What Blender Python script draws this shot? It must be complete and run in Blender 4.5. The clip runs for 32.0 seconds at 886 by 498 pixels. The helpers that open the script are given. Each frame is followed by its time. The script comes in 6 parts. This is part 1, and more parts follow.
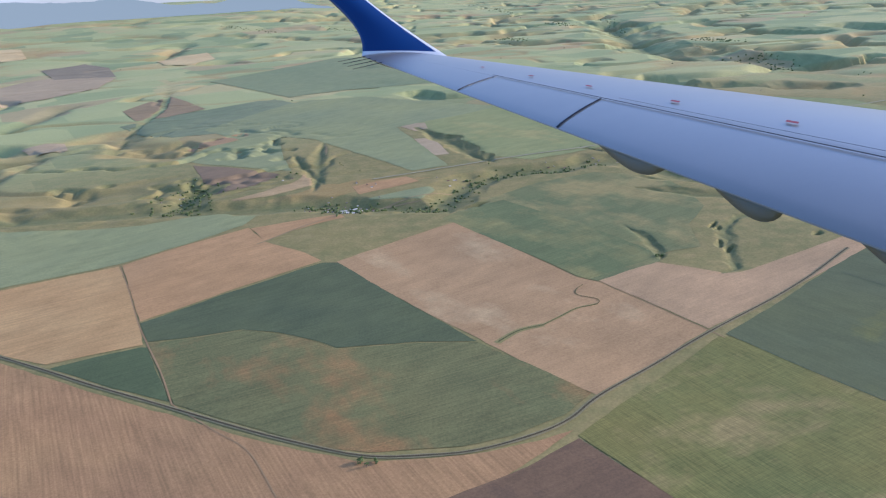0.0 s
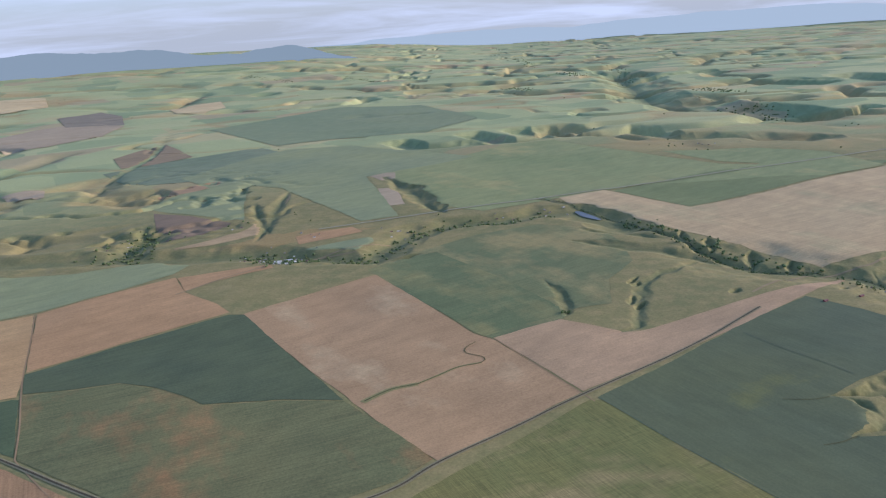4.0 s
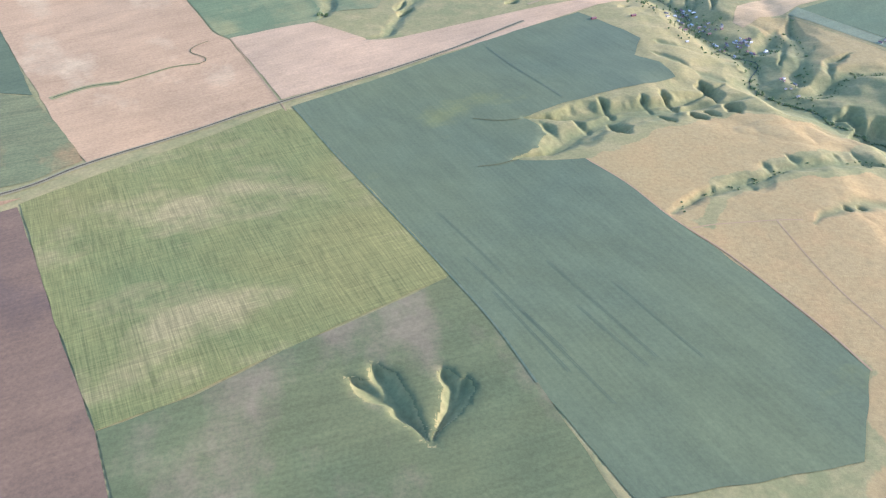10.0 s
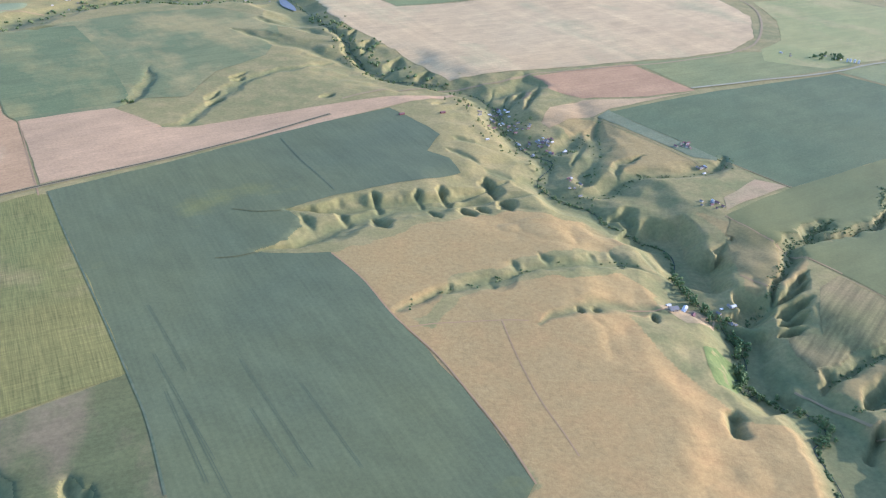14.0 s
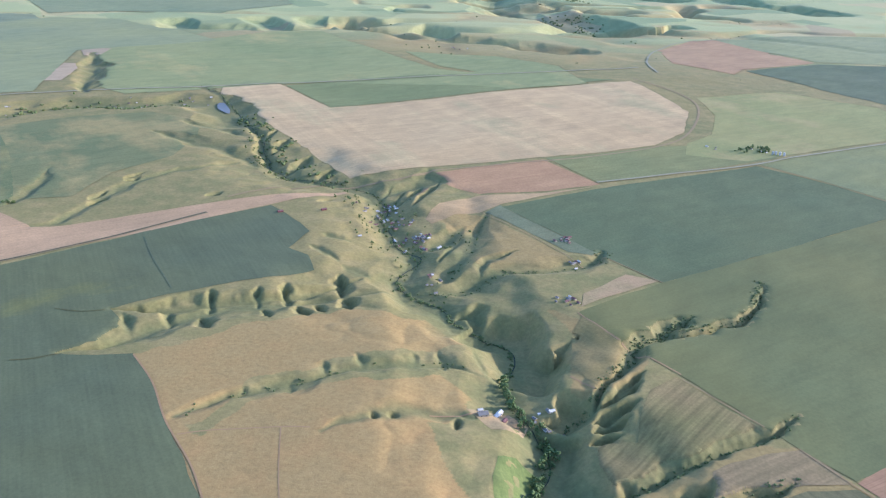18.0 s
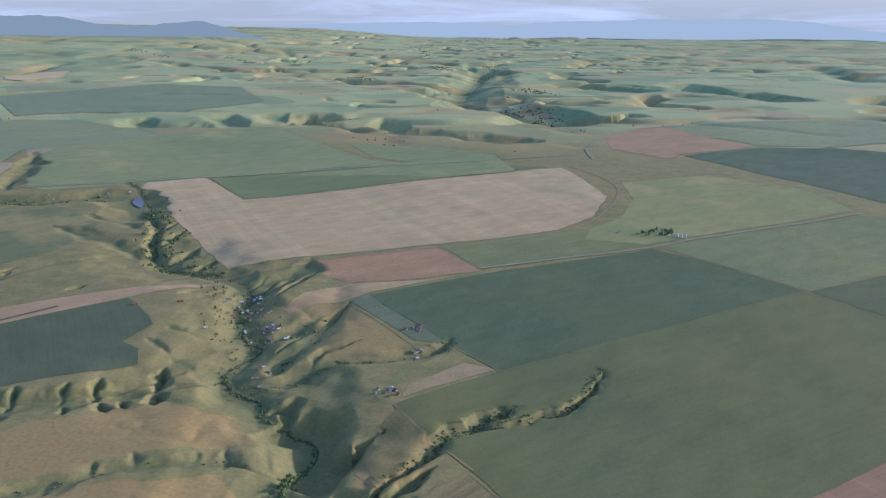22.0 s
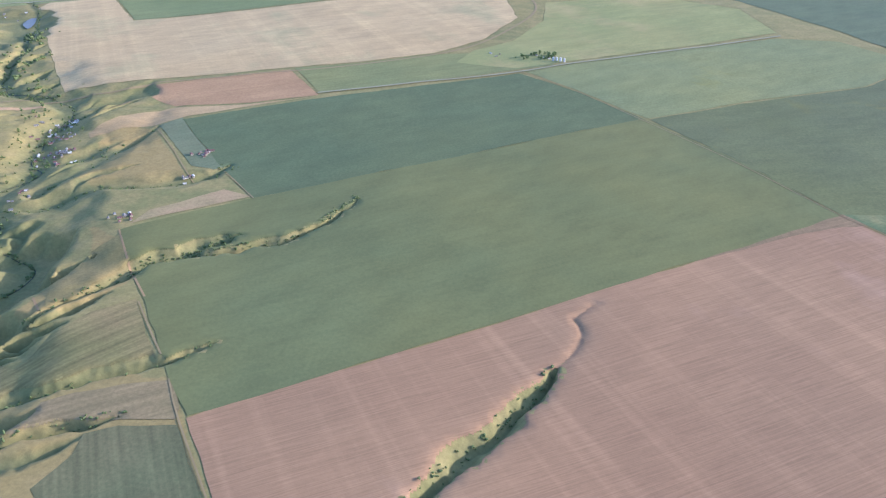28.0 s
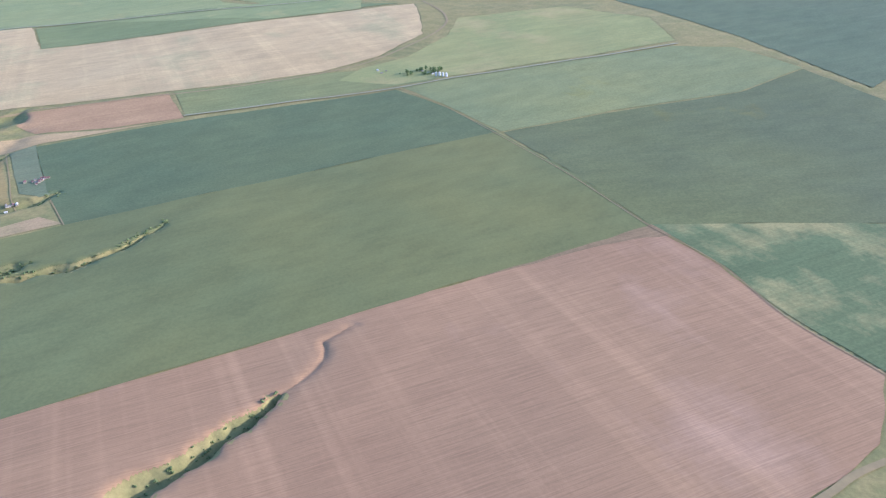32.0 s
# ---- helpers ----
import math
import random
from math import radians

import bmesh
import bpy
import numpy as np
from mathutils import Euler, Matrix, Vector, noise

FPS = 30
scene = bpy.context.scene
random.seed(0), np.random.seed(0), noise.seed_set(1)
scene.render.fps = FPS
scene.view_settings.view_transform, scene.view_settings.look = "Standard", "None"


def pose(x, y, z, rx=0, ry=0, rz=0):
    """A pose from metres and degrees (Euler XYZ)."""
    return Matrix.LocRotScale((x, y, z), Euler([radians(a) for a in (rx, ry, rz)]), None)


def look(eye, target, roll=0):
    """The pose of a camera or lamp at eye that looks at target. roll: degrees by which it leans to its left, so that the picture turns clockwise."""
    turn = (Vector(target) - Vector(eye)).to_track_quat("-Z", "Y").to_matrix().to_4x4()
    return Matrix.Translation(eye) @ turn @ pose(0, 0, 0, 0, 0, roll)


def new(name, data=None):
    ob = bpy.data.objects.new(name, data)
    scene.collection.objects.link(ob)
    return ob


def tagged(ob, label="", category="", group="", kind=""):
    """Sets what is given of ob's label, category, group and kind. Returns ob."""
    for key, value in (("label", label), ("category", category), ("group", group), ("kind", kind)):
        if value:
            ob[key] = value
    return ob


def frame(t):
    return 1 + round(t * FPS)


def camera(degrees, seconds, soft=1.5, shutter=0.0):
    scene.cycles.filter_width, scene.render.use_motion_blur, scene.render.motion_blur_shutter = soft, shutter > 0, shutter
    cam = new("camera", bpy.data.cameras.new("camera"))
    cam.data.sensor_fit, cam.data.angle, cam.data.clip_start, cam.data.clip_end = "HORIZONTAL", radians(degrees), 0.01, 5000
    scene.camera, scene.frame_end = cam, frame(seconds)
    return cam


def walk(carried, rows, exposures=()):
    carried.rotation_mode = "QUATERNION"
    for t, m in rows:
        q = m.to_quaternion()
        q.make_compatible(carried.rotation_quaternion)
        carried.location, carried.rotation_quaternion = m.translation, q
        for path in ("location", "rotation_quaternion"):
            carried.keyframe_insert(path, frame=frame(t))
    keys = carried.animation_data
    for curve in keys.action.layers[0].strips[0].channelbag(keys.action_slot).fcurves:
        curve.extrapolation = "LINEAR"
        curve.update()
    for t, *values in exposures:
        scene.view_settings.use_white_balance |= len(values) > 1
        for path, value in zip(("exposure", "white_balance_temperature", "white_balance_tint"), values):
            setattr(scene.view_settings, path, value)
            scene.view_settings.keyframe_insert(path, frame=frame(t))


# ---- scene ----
cam = camera(57.3, 32.0, soft=1.25)
METRES, EYE, TILT, LEAN, TURN = 450.0, 117.4, -18.72, 3.75, 0.0   # a landscape at one tenth of its size
ROWS = [
    (0.0, 0.0, 0.0, 0.0, -0.0, 0.0, 0.0),
    (0.5, 0.0154, 0.0021, 0.0012, 0.33, -0.34, 0.54),
    (1.0, 0.0308, 0.0053, 0.0027, 0.76, 1.87, 0.13),
    (1.5, 0.0457, 0.0071, 0.0034, 1.06, 3.78, -0.37),
    (2.0, 0.0607, 0.009, 0.0041, 1.49, 3.8, -0.85),
    (2.5, 0.0759, 0.0107, 0.0052, 1.81, 3.65, -0.91),
    (4.5, 0.1369, 0.0183, 0.0085, 2.46, 3.13, -0.67),
    (5.0, 0.1522, 0.0205, 0.009, 1.43, 3.01, -0.92),
    (5.5, 0.1673, 0.023, 0.0096, 1.4, 2.94, -1.08),
    (6.0, 0.1823, 0.0256, 0.0103, 1.56, 2.83, -1.17),
    (6.5, 0.1975, 0.0277, 0.0112, 1.83, 1.48, -1.11),
    (7.0, 0.2134, 0.03, 0.0116, 2.06, -5.35, -1.43),
    (7.5, 0.2285, 0.032, 0.0122, 0.86, -17.01, -2.76),
    (8.0, 0.243, 0.0347, 0.0127, 1.13, -20.35, -3.69),
    (8.5, 0.2586, 0.037, 0.0129, 0.37, -19.97, -4.67),
    (9.0, 0.274, 0.0396, 0.0132, 0.73, -20.15, -4.95),
    (9.5, 0.2895, 0.0417, 0.0142, 0.86, -17.9, -5.53),
    (10.0, 0.3053, 0.0443, 0.015, 0.27, -17.24, -4.03),
    (10.5, 0.3209, 0.0463, 0.0159, 0.81, -16.72, -3.81),
    (11.0, 0.3367, 0.0483, 0.0167, -0.09, -16.61, -4.26),
    (11.5, 0.3521, 0.0507, 0.0177, -0.93, -15.12, -4.98),
    (12.0, 0.3675, 0.0531, 0.0184, -0.27, -13.57, -5.21),
    (12.5, 0.3827, 0.0557, 0.0191, -0.07, -12.5, -5.05),
    (13.0, 0.3983, 0.0577, 0.0201, -0.42, -11.69, -5.18),
    (13.5, 0.4134, 0.0598, 0.0207, -2.93, -10.88, -5.74),
    (14.0, 0.4286, 0.062, 0.0215, -2.71, -10.36, -5.98),
    (14.5, 0.444, 0.0645, 0.0226, -2.78, -9.99, -5.68),
    (16.5, 0.5067, 0.0734, 0.0268, -1.96, -8.28, -4.95),
    (17.0, 0.5224, 0.0758, 0.0275, -1.54, -7.02, -4.7),
    (17.5, 0.5379, 0.0784, 0.0287, -1.45, -5.43, -4.95),
    (18.0, 0.5536, 0.0813, 0.0297, -0.46, -3.55, -5.3),
    (18.5, 0.5692, 0.0837, 0.0306, -0.83, -3.12, -5.42),
    (19.0, 0.5849, 0.0865, 0.0311, -0.95, -2.55, -5.35),
    (19.5, 0.6002, 0.0888, 0.0327, -0.75, 1.98, -5.56),
    (20.0, 0.616, 0.0909, 0.0334, -1.12, 4.51, -5.47),
    (20.5, 0.6314, 0.093, 0.0349, -0.9, 6.56, -5.91),
    (21.0, 0.6467, 0.0943, 0.0358, -1.73, 7.79, -5.97),
    (21.5, 0.662, 0.0977, 0.0363, -0.66, 7.31, -5.79),
    (22.0, 0.6775, 0.1008, 0.0367, 0.5, 2.85, -4.18),
    (22.5, 0.6931, 0.1035, 0.037, 1.0, -1.75, -3.55),
    (23.0, 0.7086, 0.1061, 0.0382, 2.29, -2.41, -3.69),
    (23.5, 0.7239, 0.1089, 0.0384, 3.39, -5.04, -3.98),
    (24.0, 0.7396, 0.1119, 0.0394, 3.39, -5.55, -4.24),
    (24.5, 0.7551, 0.1146, 0.0404, 3.31, -5.78, -4.3),
    (25.0, 0.7708, 0.1178, 0.0408, 4.56, -7.24, -4.09),
    (25.5, 0.7867, 0.1202, 0.042, 3.67, -7.89, -4.23),
    (27.5, 0.8491, 0.1324, 0.0447, 4.06, -9.26, -4.68),
    (28.0, 0.8644, 0.1353, 0.0454, 4.11, -9.17, -4.66),
    (28.5, 0.8795, 0.138, 0.0461, 3.76, -9.33, -4.79),
    (29.0, 0.895, 0.1408, 0.0468, 4.02, -12.41, -3.72),
    (29.5, 0.9097, 0.1435, 0.0465, 5.0, -12.5, -3.31),
    (30.0, 0.925, 0.1465, 0.048, 4.09, -12.37, -3.15),
    (30.5, 0.94, 0.1492, 0.0491, 4.81, -12.28, -2.93),
    (31.0, 0.955, 0.152, 0.0503, 5.5, -11.41, -2.67),
    (31.5, 0.9702, 0.1548, 0.0515, 4.05, -9.4, -2.8),
    (32.0, 0.9854, 0.1574, 0.0528, 4.8, -7.98, -2.87),
]
BASE = pose(0, 0, EYE, TILT, LEAN, TURN)
walk(cam, [(t, BASE @ pose(METRES * x, METRES * y, METRES * z, 90 + pitch, roll, yaw)) for t, x, y, z, yaw, pitch, roll in ROWS],
     [(t, e, k, 29) for t, e, k in ((0, 0.80, 4900), (1, 0.80, 4900), (1.8, 0.38, 4880), (2.5, 0.42, 4880), (5, 0.55, 4860), (6, 0.55, 4840), (7, 0.86, 4780), (8, 1.80, 4680), (10, 1.74, 4680), (13, 1.50, 4700), (17, 1.26, 4710), (19, 1.04, 4720), (20, 0.52, 4660), (21.5, 0.28, 4640), (23, 1.05, 4720), (25, 1.18, 4740), (28, 1.30, 4700), (29, 1.50, 4660), (32, 1.37, 4680))])

# ---- sky and sun ----
SUN_WAY, SUN_UP = 77.0, 15.5
world = bpy.data.worlds.new("sky")
scene.world = world
world.use_nodes = True
wn, wl = world.node_tree.nodes, world.node_tree.links
wn.clear()
w_out, w_bg, w_sky = wn.new("ShaderNodeOutputWorld"), wn.new("ShaderNodeBackground"), wn.new("ShaderNodeTexSky")
w_sky.sky_type, w_sky.sun_disc = "NISHITA", False
w_sky.sun_elevation, w_sky.sun_rotation = radians(SUN_UP), radians(SUN_WAY)
w_sky.air_density, w_sky.dust_density, w_sky.ozone_density = 1.0, 1.0, 2.0
w_co, w_map, w_noise, w_ramp, w_mix = (wn.new("ShaderNodeTexCoord"), wn.new("ShaderNodeMapping"), wn.new("ShaderNodeTexNoise"),
                                       wn.new("ShaderNodeValToRGB"), wn.new("ShaderNodeMix"))
w_mix.data_type = "RGBA"
w_map.inputs["Scale"].default_value = (2.0, 2.0, 26.0)
w_map.inputs["Rotation"].default_value = (0.02, 0.05, 0.4)
w_noise.inputs["Scale"].default_value, w_noise.inputs["Detail"].default_value = 1.5, 10.0
w_noise.inputs["Roughness"].default_value, w_noise.inputs["Distortion"].default_value = 0.62, 0.5
w_ramp.color_ramp.elements[0].position, w_ramp.color_ramp.elements[1].position = 0.44, 0.66
w_ramp.color_ramp.elements[0].color = (0.05, 0.05, 0.05, 1)
w_ramp.color_ramp.elements[1].color = (0.9, 0.9, 0.9, 1)
# thin cloud streaks gather towards the horizon, in a pale haze
w_sep, w_low, w_add = wn.new("ShaderNodeSeparateXYZ"), wn.new("ShaderNodeMapRange"), wn.new("ShaderNodeMath")
w_haze, w_pale = wn.new("ShaderNodeMapRange"), wn.new("ShaderNodeMix")
w_pale.data_type = "RGBA"
wl.new(w_co.outputs["Generated"], w_sep.inputs["Vector"])
for node, top in ((w_low, 0.3), (w_haze, 0.2)):
    node.inputs["From Min"].default_value, node.inputs["From Max"].default_value = 0.0, top
    node.inputs["To Min"].default_value, node.inputs["To Max"].default_value = 1.0, 0.0
    wl.new(w_sep.outputs["Z"], node.inputs["Value"])
w_add.operation = "MULTIPLY"
w_mix.inputs["B"].default_value = (2.75, 2.8, 2.5, 1)
w_pale.inputs["B"].default_value = (1.86, 1.84, 1.46, 1)
wl.new(w_co.outputs["Generated"], w_map.inputs["Vector"])
wl.new(w_map.outputs["Vector"], w_noise.inputs["Vector"])
wl.new(w_noise.outputs["Fac"], w_ramp.inputs["Fac"])
wl.new(w_ramp.outputs["Color"], w_add.inputs[0])
wl.new(w_low.outputs["Result"], w_add.inputs[1])
wl.new(w_haze.outputs["Result"], w_pale.inputs["Factor"])
wl.new(w_sky.outputs["Color"], w_pale.inputs["A"])
wl.new(w_pale.outputs["Result"], w_mix.inputs["A"])
wl.new(w_add.outputs["Value"], w_mix.inputs["Factor"])
wl.new(w_mix.outputs["Result"], w_bg.inputs["Color"])
wl.new(w_bg.outputs["Background"], w_out.inputs["Surface"])
w_bg.inputs["Strength"].default_value = 0.19

sun = new("sun", bpy.data.lights.new("sun", "SUN"))
sun.data.energy, sun.data.angle, sun.data.color = 3.15, radians(0.6), (1.0, 0.84, 0.63)
to_sun = Vector((math.sin(radians(SUN_WAY)) * math.cos(radians(SUN_UP)), math.cos(radians(SUN_WAY)) * math.cos(radians(SUN_UP)), math.sin(radians(SUN_UP))))
sun.matrix_world = look(to_sun * 900, (0, 0, 0))

# ---- materials ----
def base_mat(name, rough=0.9, spec=0.2):
    m = bpy.data.materials.new(name)
    m.use_nodes = True
    b = m.node_tree.nodes["Principled BSDF"]
    b.inputs["Roughness"].default_value = rough
    b.inputs["Specular IOR Level"].default_value = spec
    return m, m.node_tree.nodes, m.node_tree.links, b


def noise_node(n, l, co, scale, detail=4.0, rough=0.55, stretch=None, turn=0.0):
    t = n.new("ShaderNodeTexNoise")
    t.inputs["Scale"].default_value, t.inputs["Detail"].default_value, t.inputs["Roughness"].default_value = scale, detail, rough
    if stretch:
        # turn first, then stretch along the turned axes
        a, b = n.new("ShaderNodeMapping"), n.new("ShaderNodeMapping")
        a.inputs["Rotation"].default_value = (0, 0, radians(-turn))
        b.inputs["Scale"].default_value = stretch
        l.new(co, a.inputs["Vector"])
        l.new(a.outputs["Vector"], b.inputs["Vector"])
        co = b.outputs["Vector"]
    l.new(co, t.inputs["Vector"])
    return t.outputs["Fac"]


def ramp_node(n, l, fac, lo, hi, a=0.0, b=1.0):
    r = n.new("ShaderNodeMapRange")
    r.inputs["From Min"].default_value, r.inputs["From Max"].default_value = lo, hi
    r.inputs["To Min"].default_value, r.inputs["To Max"].default_value = a, b
    l.new(fac, r.inputs["Value"])
    return r.outputs["Result"]


def mix_node(n, l, fac, a, b, kind="MIX"):
    m = n.new("ShaderNodeMix")
    m.data_type, m.blend_type = "RGBA", kind
    for sock, v in (("Factor", fac), ("A", a), ("B", b)):
        if isinstance(v, (int, float)):
            m.inputs[sock].default_value = v
        elif isinstance(v, tuple):
            m.inputs[sock].default_value = (*v, 1)
        else:
            l.new(v, m.inputs[sock])
    return m.outputs["Result"]


def deepen(n, l, c, amount):
    """Fuller colour: the growth and soil at this season."""
    h = n.new("ShaderNodeHueSaturation")
    h.inputs["Saturation"].default_value = amount
    l.new(c, h.inputs["Color"])
    return h.outputs["Color"]


def crop(name, a, b, turn=30.0, row=0.9, rows=0.25, patch=0.02, third=None, third_cover=0.6, fine=0.42, cross=0.0, clump=0.5, hatch=0.0):
    """A field: two tones in broad patches, streaks along its rows, fine tufts, and a third colour in blotches."""
    m, n, l, bs = base_mat(name, 0.95, 0.1)
    co = n.new("ShaderNodeTexCoord").outputs["Object"]
    c = mix_node(n, l, ramp_node(n, l, noise_node(n, l, co, patch, 6.0, 0.6), 0.36, 0.64), a, b)
    if third:
        blot = noise_node(n, l, co, patch * 2.1, 7.0, 0.62, (1, 0.6, 1), turn)
        c = mix_node(n, l, ramp_node(n, l, blot, third_cover - 0.06, third_cover + 0.08), c, third)
    streak = noise_node(n, l, co, 1.0 / row, 2.0, 0.5, (0.03, 1, 1), turn)
    c = mix_node(n, l, rows, c, mix_node(n, l, 1.0, c, mix_node(n, l, ramp_node(n, l, streak, 0.3, 0.7), (0.35, 0.38, 0.36), (1.7, 1.65, 1.6)), "MULTIPLY"))
    if cross:
        band = noise_node(n, l, co, 0.16, 3.0, 0.6, (1, 0.012, 1), turn)
        c = mix_node(n, l, cross, c, mix_node(n, l, 1.0, c, mix_node(n, l, ramp_node(n, l, band, 0.5, 0.68), (0.9, 0.9, 0.9), (1.5, 1.5, 1.48)), "MULTIPLY"))
    if hatch:
        again = noise_node(n, l, co, 1.0 / row, 2.0, 0.5, (1, 0.035, 1), turn)
        c = mix_node(n, l, hatch, c, mix_node(n, l, 1.0, c, mix_node(n, l, ramp_node(n, l, again, 0.3, 0.7), (0.4, 0.42, 0.4), (1.6, 1.58, 1.55)), "MULTIPLY"))
    tuft = noise_node(n, l, co, 1.3, 5.0, 0.7)
    c = mix_node(n, l, fine, c, mix_node(n, l, 1.0, c, mix_node(n, l, ramp_node(n, l, tuft, 0.3, 0.7), (0.55, 0.57, 0.55), (1.4, 1.38, 1.35)), "MULTIPLY"))
    soft = noise_node(n, l, co, 0.12, 5.0, 0.6, (0.5, 1, 1), turn + 20)
    c = mix_node(n, l, clump * 0.5, c, mix_node(n, l, 1.0, c, mix_node(n, l, ramp_node(n, l, soft, 0.3, 0.7), (0.6, 0.62, 0.6), (1.4, 1.4, 1.35)), "MULTIPLY"))
    l.new(deepen(n, l, c, 1.14), bs.inputs["Base Color"])
    bump = n.new("ShaderNodeBump")
    bump.inputs["Strength"].default_value, bump.inputs["Distance"].default_value = 0.25, 0.12
    l.new(tuft, bump.inputs["Height"])
    l.new(bump.outputs["Normal"], bs.inputs["Normal"])
    return m


TAN_A = crop("dry_straw_striped", (0.406, 0.255, 0.125), (0.335, 0.205, 0.106), 118, 0.7, 0.22, 0.015)
TAN_B = crop("dry_straw_pale", (0.498, 0.327, 0.155), (0.437, 0.277, 0.131), 30, 1.2, 0.15, 0.02)
TAN_C = crop("dry_straw_warm", (0.465, 0.290, 0.143), (0.405, 0.252, 0.124), 30, 1.0, 0.1, 0.02)
TAN_D = crop("dry_straw_pink", (0.429, 0.280, 0.143), (0.373, 0.244, 0.124), 32, 1.0, 0.08, 0.018, (0.475, 0.336, 0.176), 0.6)
TAN_E = crop("dry_straw_grey", (0.458, 0.309, 0.166), (0.396, 0.268, 0.141), 32, 1.0, 0.08, 0.03)
TAN_F = crop("dry_grass_tan", (0.453, 0.320, 0.163), (0.371, 0.260, 0.129), 25, 1.2, 0.10, 0.03)
TAN_G = crop("dry_grass_patch", (0.420, 0.291, 0.156), (0.300, 0.233, 0.115), 25, 1.2, 0.10, 0.05)
# far straw and grain: haze is put into the colour, paler than the crop
TAN_H = crop("dry_straw_far_haze", (0.433, 0.328, 0.187), (0.381, 0.289, 0.164), 30, 2.0, 0.08, 0.01)
GOLD_A = crop("ripe_grain_haze", (0.600, 0.456, 0.230), (0.550, 0.398, 0.197), 30, 2.0, 0.1, 0.01)
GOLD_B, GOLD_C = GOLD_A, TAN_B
PINK_A = crop("stubble_pink", (0.511, 0.372, 0.189), (0.447, 0.323, 0.164), 28, 0.8, 0.14, 0.012, (0.400, 0.320, 0.158), 0.6, 0.35, 0.15)
PINK_B = crop("fallow_pink", (0.410, 0.276, 0.144), (0.360, 0.238, 0.126), 28, 2.0, 0.1, 0.02)
PINK_C = PINK_B
RED_A = crop("fallow_red", (0.402, 0.257, 0.133), (0.356, 0.224, 0.118), 28, 1.0, 0.1, 0.03)
RED_B = crop("fallow_muted_red", (0.310, 0.226, 0.122), (0.270, 0.200, 0.107), 28, 2.0, 0.1, 0.02)
PURPLE = crop("bare_soil_dark", (0.157, 0.104, 0.061), (0.198, 0.129, 0.072), 30, 1.0, 0.1, 0.02, (0.126, 0.087, 0.055), 0.6)
PLOW = crop("plowed_pink_soil", (0.359, 0.227, 0.123), (0.316, 0.196, 0.108), 29, 0.28, 0.2, 0.010, (0.403, 0.259, 0.152), 0.62, 0.12, 0.3, 0.25)
PLOW_B = crop("fallow_wedge", (0.270, 0.186, 0.100), (0.240, 0.167, 0.088), 29, 0.6, 0.15, 0.03)
GREEN_A = crop("wheat_deep", (0.110, 0.127, 0.057), (0.098, 0.111, 0.052), 30, 1.0, 0.15, 0.02)
GREEN_B = crop("wheat_deep_soft", (0.116, 0.123, 0.057), (0.101, 0.111, 0.055), 30, 1.0, 0.12, 0.02)
GREEN_C = crop("crop_worn", (0.190, 0.182, 0.077), (0.151, 0.161, 0.070), 35, 1.2, 0.1, 0.014, (0.308, 0.248, 0.107), 0.53)
GREEN_D = crop("wheat_patchy", (0.137, 0.152, 0.066), (0.154, 0.163, 0.070), 35, 1.0, 0.12, 0.016, (0.238, 0.213, 0.088), 0.52)
GREEN_E = crop("wheat_drilled", (0.117, 0.125, 0.063), (0.133, 0.135, 0.061), 118, 0.8, 0.09, 0.012, (0.188, 0.174, 0.061), 0.68, 0.28)
GREEN_F = crop("wheat_blue_green", (0.119, 0.135, 0.063), (0.141, 0.147, 0.064), 30, 1.3, 0.05, 0.008)
GREEN_G = crop("wheat_mid_green", (0.154, 0.156, 0.065), (0.186, 0.169, 0.065), 30, 1.3, 0.05, 0.008, (0.221, 0.177, 0.061), 0.72, 0.25)
GREEN_H = crop("wheat_pale_blue_green", (0.203, 0.205, 0.090), (0.244, 0.227, 0.092), 30, 1.5, 0.05, 0.01, (0.250, 0.215, 0.067), 0.72)
GREEN_I = crop("wheat_streaked", (0.132, 0.135, 0.063), (0.158, 0.154, 0.063), 10, 1.8, 0.05, 0.01, (0.194, 0.162, 0.051), 0.64)
# far wheat: base colour lifted to stand in for distance haze
GREEN_J = crop("wheat_far_haze", (0.245, 0.248, 0.120), (0.286, 0.277, 0.124), 30, 3.0, 0.08, 0.006)
GREEN_K = crop("wheat_far_pale_haze", (0.226, 0.240, 0.116), (0.247, 0.250, 0.120), 30, 3.0, 0.08, 0.006)
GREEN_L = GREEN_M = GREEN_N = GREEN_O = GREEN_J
LIME_A = crop("hay_mottled", (0.185, 0.165, 0.071), (0.152, 0.148, 0.064), 24, 0.7, 0.24, 0.014, (0.297, 0.183, 0.086), 0.56, 0.6)
STRIPE = crop("barley_striped", (0.211, 0.181, 0.066), (0.161, 0.158, 0.057), 118, 0.26, 0.36, 0.02, (0.283, 0.223, 0.098), 0.58, 0.28, 0.0, 0.35, hatch=0.26)
OLIVE_B = crop("rough_hay", (0.145, 0.136, 0.056), (0.121, 0.125, 0.053), 20, 1.0, 0.12, 0.02, (0.211, 0.164, 0.086), 0.56)
LIME_B = crop("hay_light", (0.213, 0.213, 0.087), (0.181, 0.192, 0.078), 28, 2.0, 0.08, 0.01)
LIME_C = crop("hay_fresh", (0.228, 0.213, 0.086), (0.194, 0.192, 0.079), 28, 1.5, 0.08, 0.02)
LIME_D = crop("hay_strip", (0.154, 0.165, 0.084), (0.188, 0.184, 0.092), 28, 1.5, 0.1, 0.05)
# far range: colour paled in place of haze in the air
LIME_E = crop("range_pale_haze", (0.282, 0.271, 0.113), (0.233, 0.241, 0.100), 28, 3.0, 0.08, 0.008, (0.366, 0.309, 0.131), 0.62)
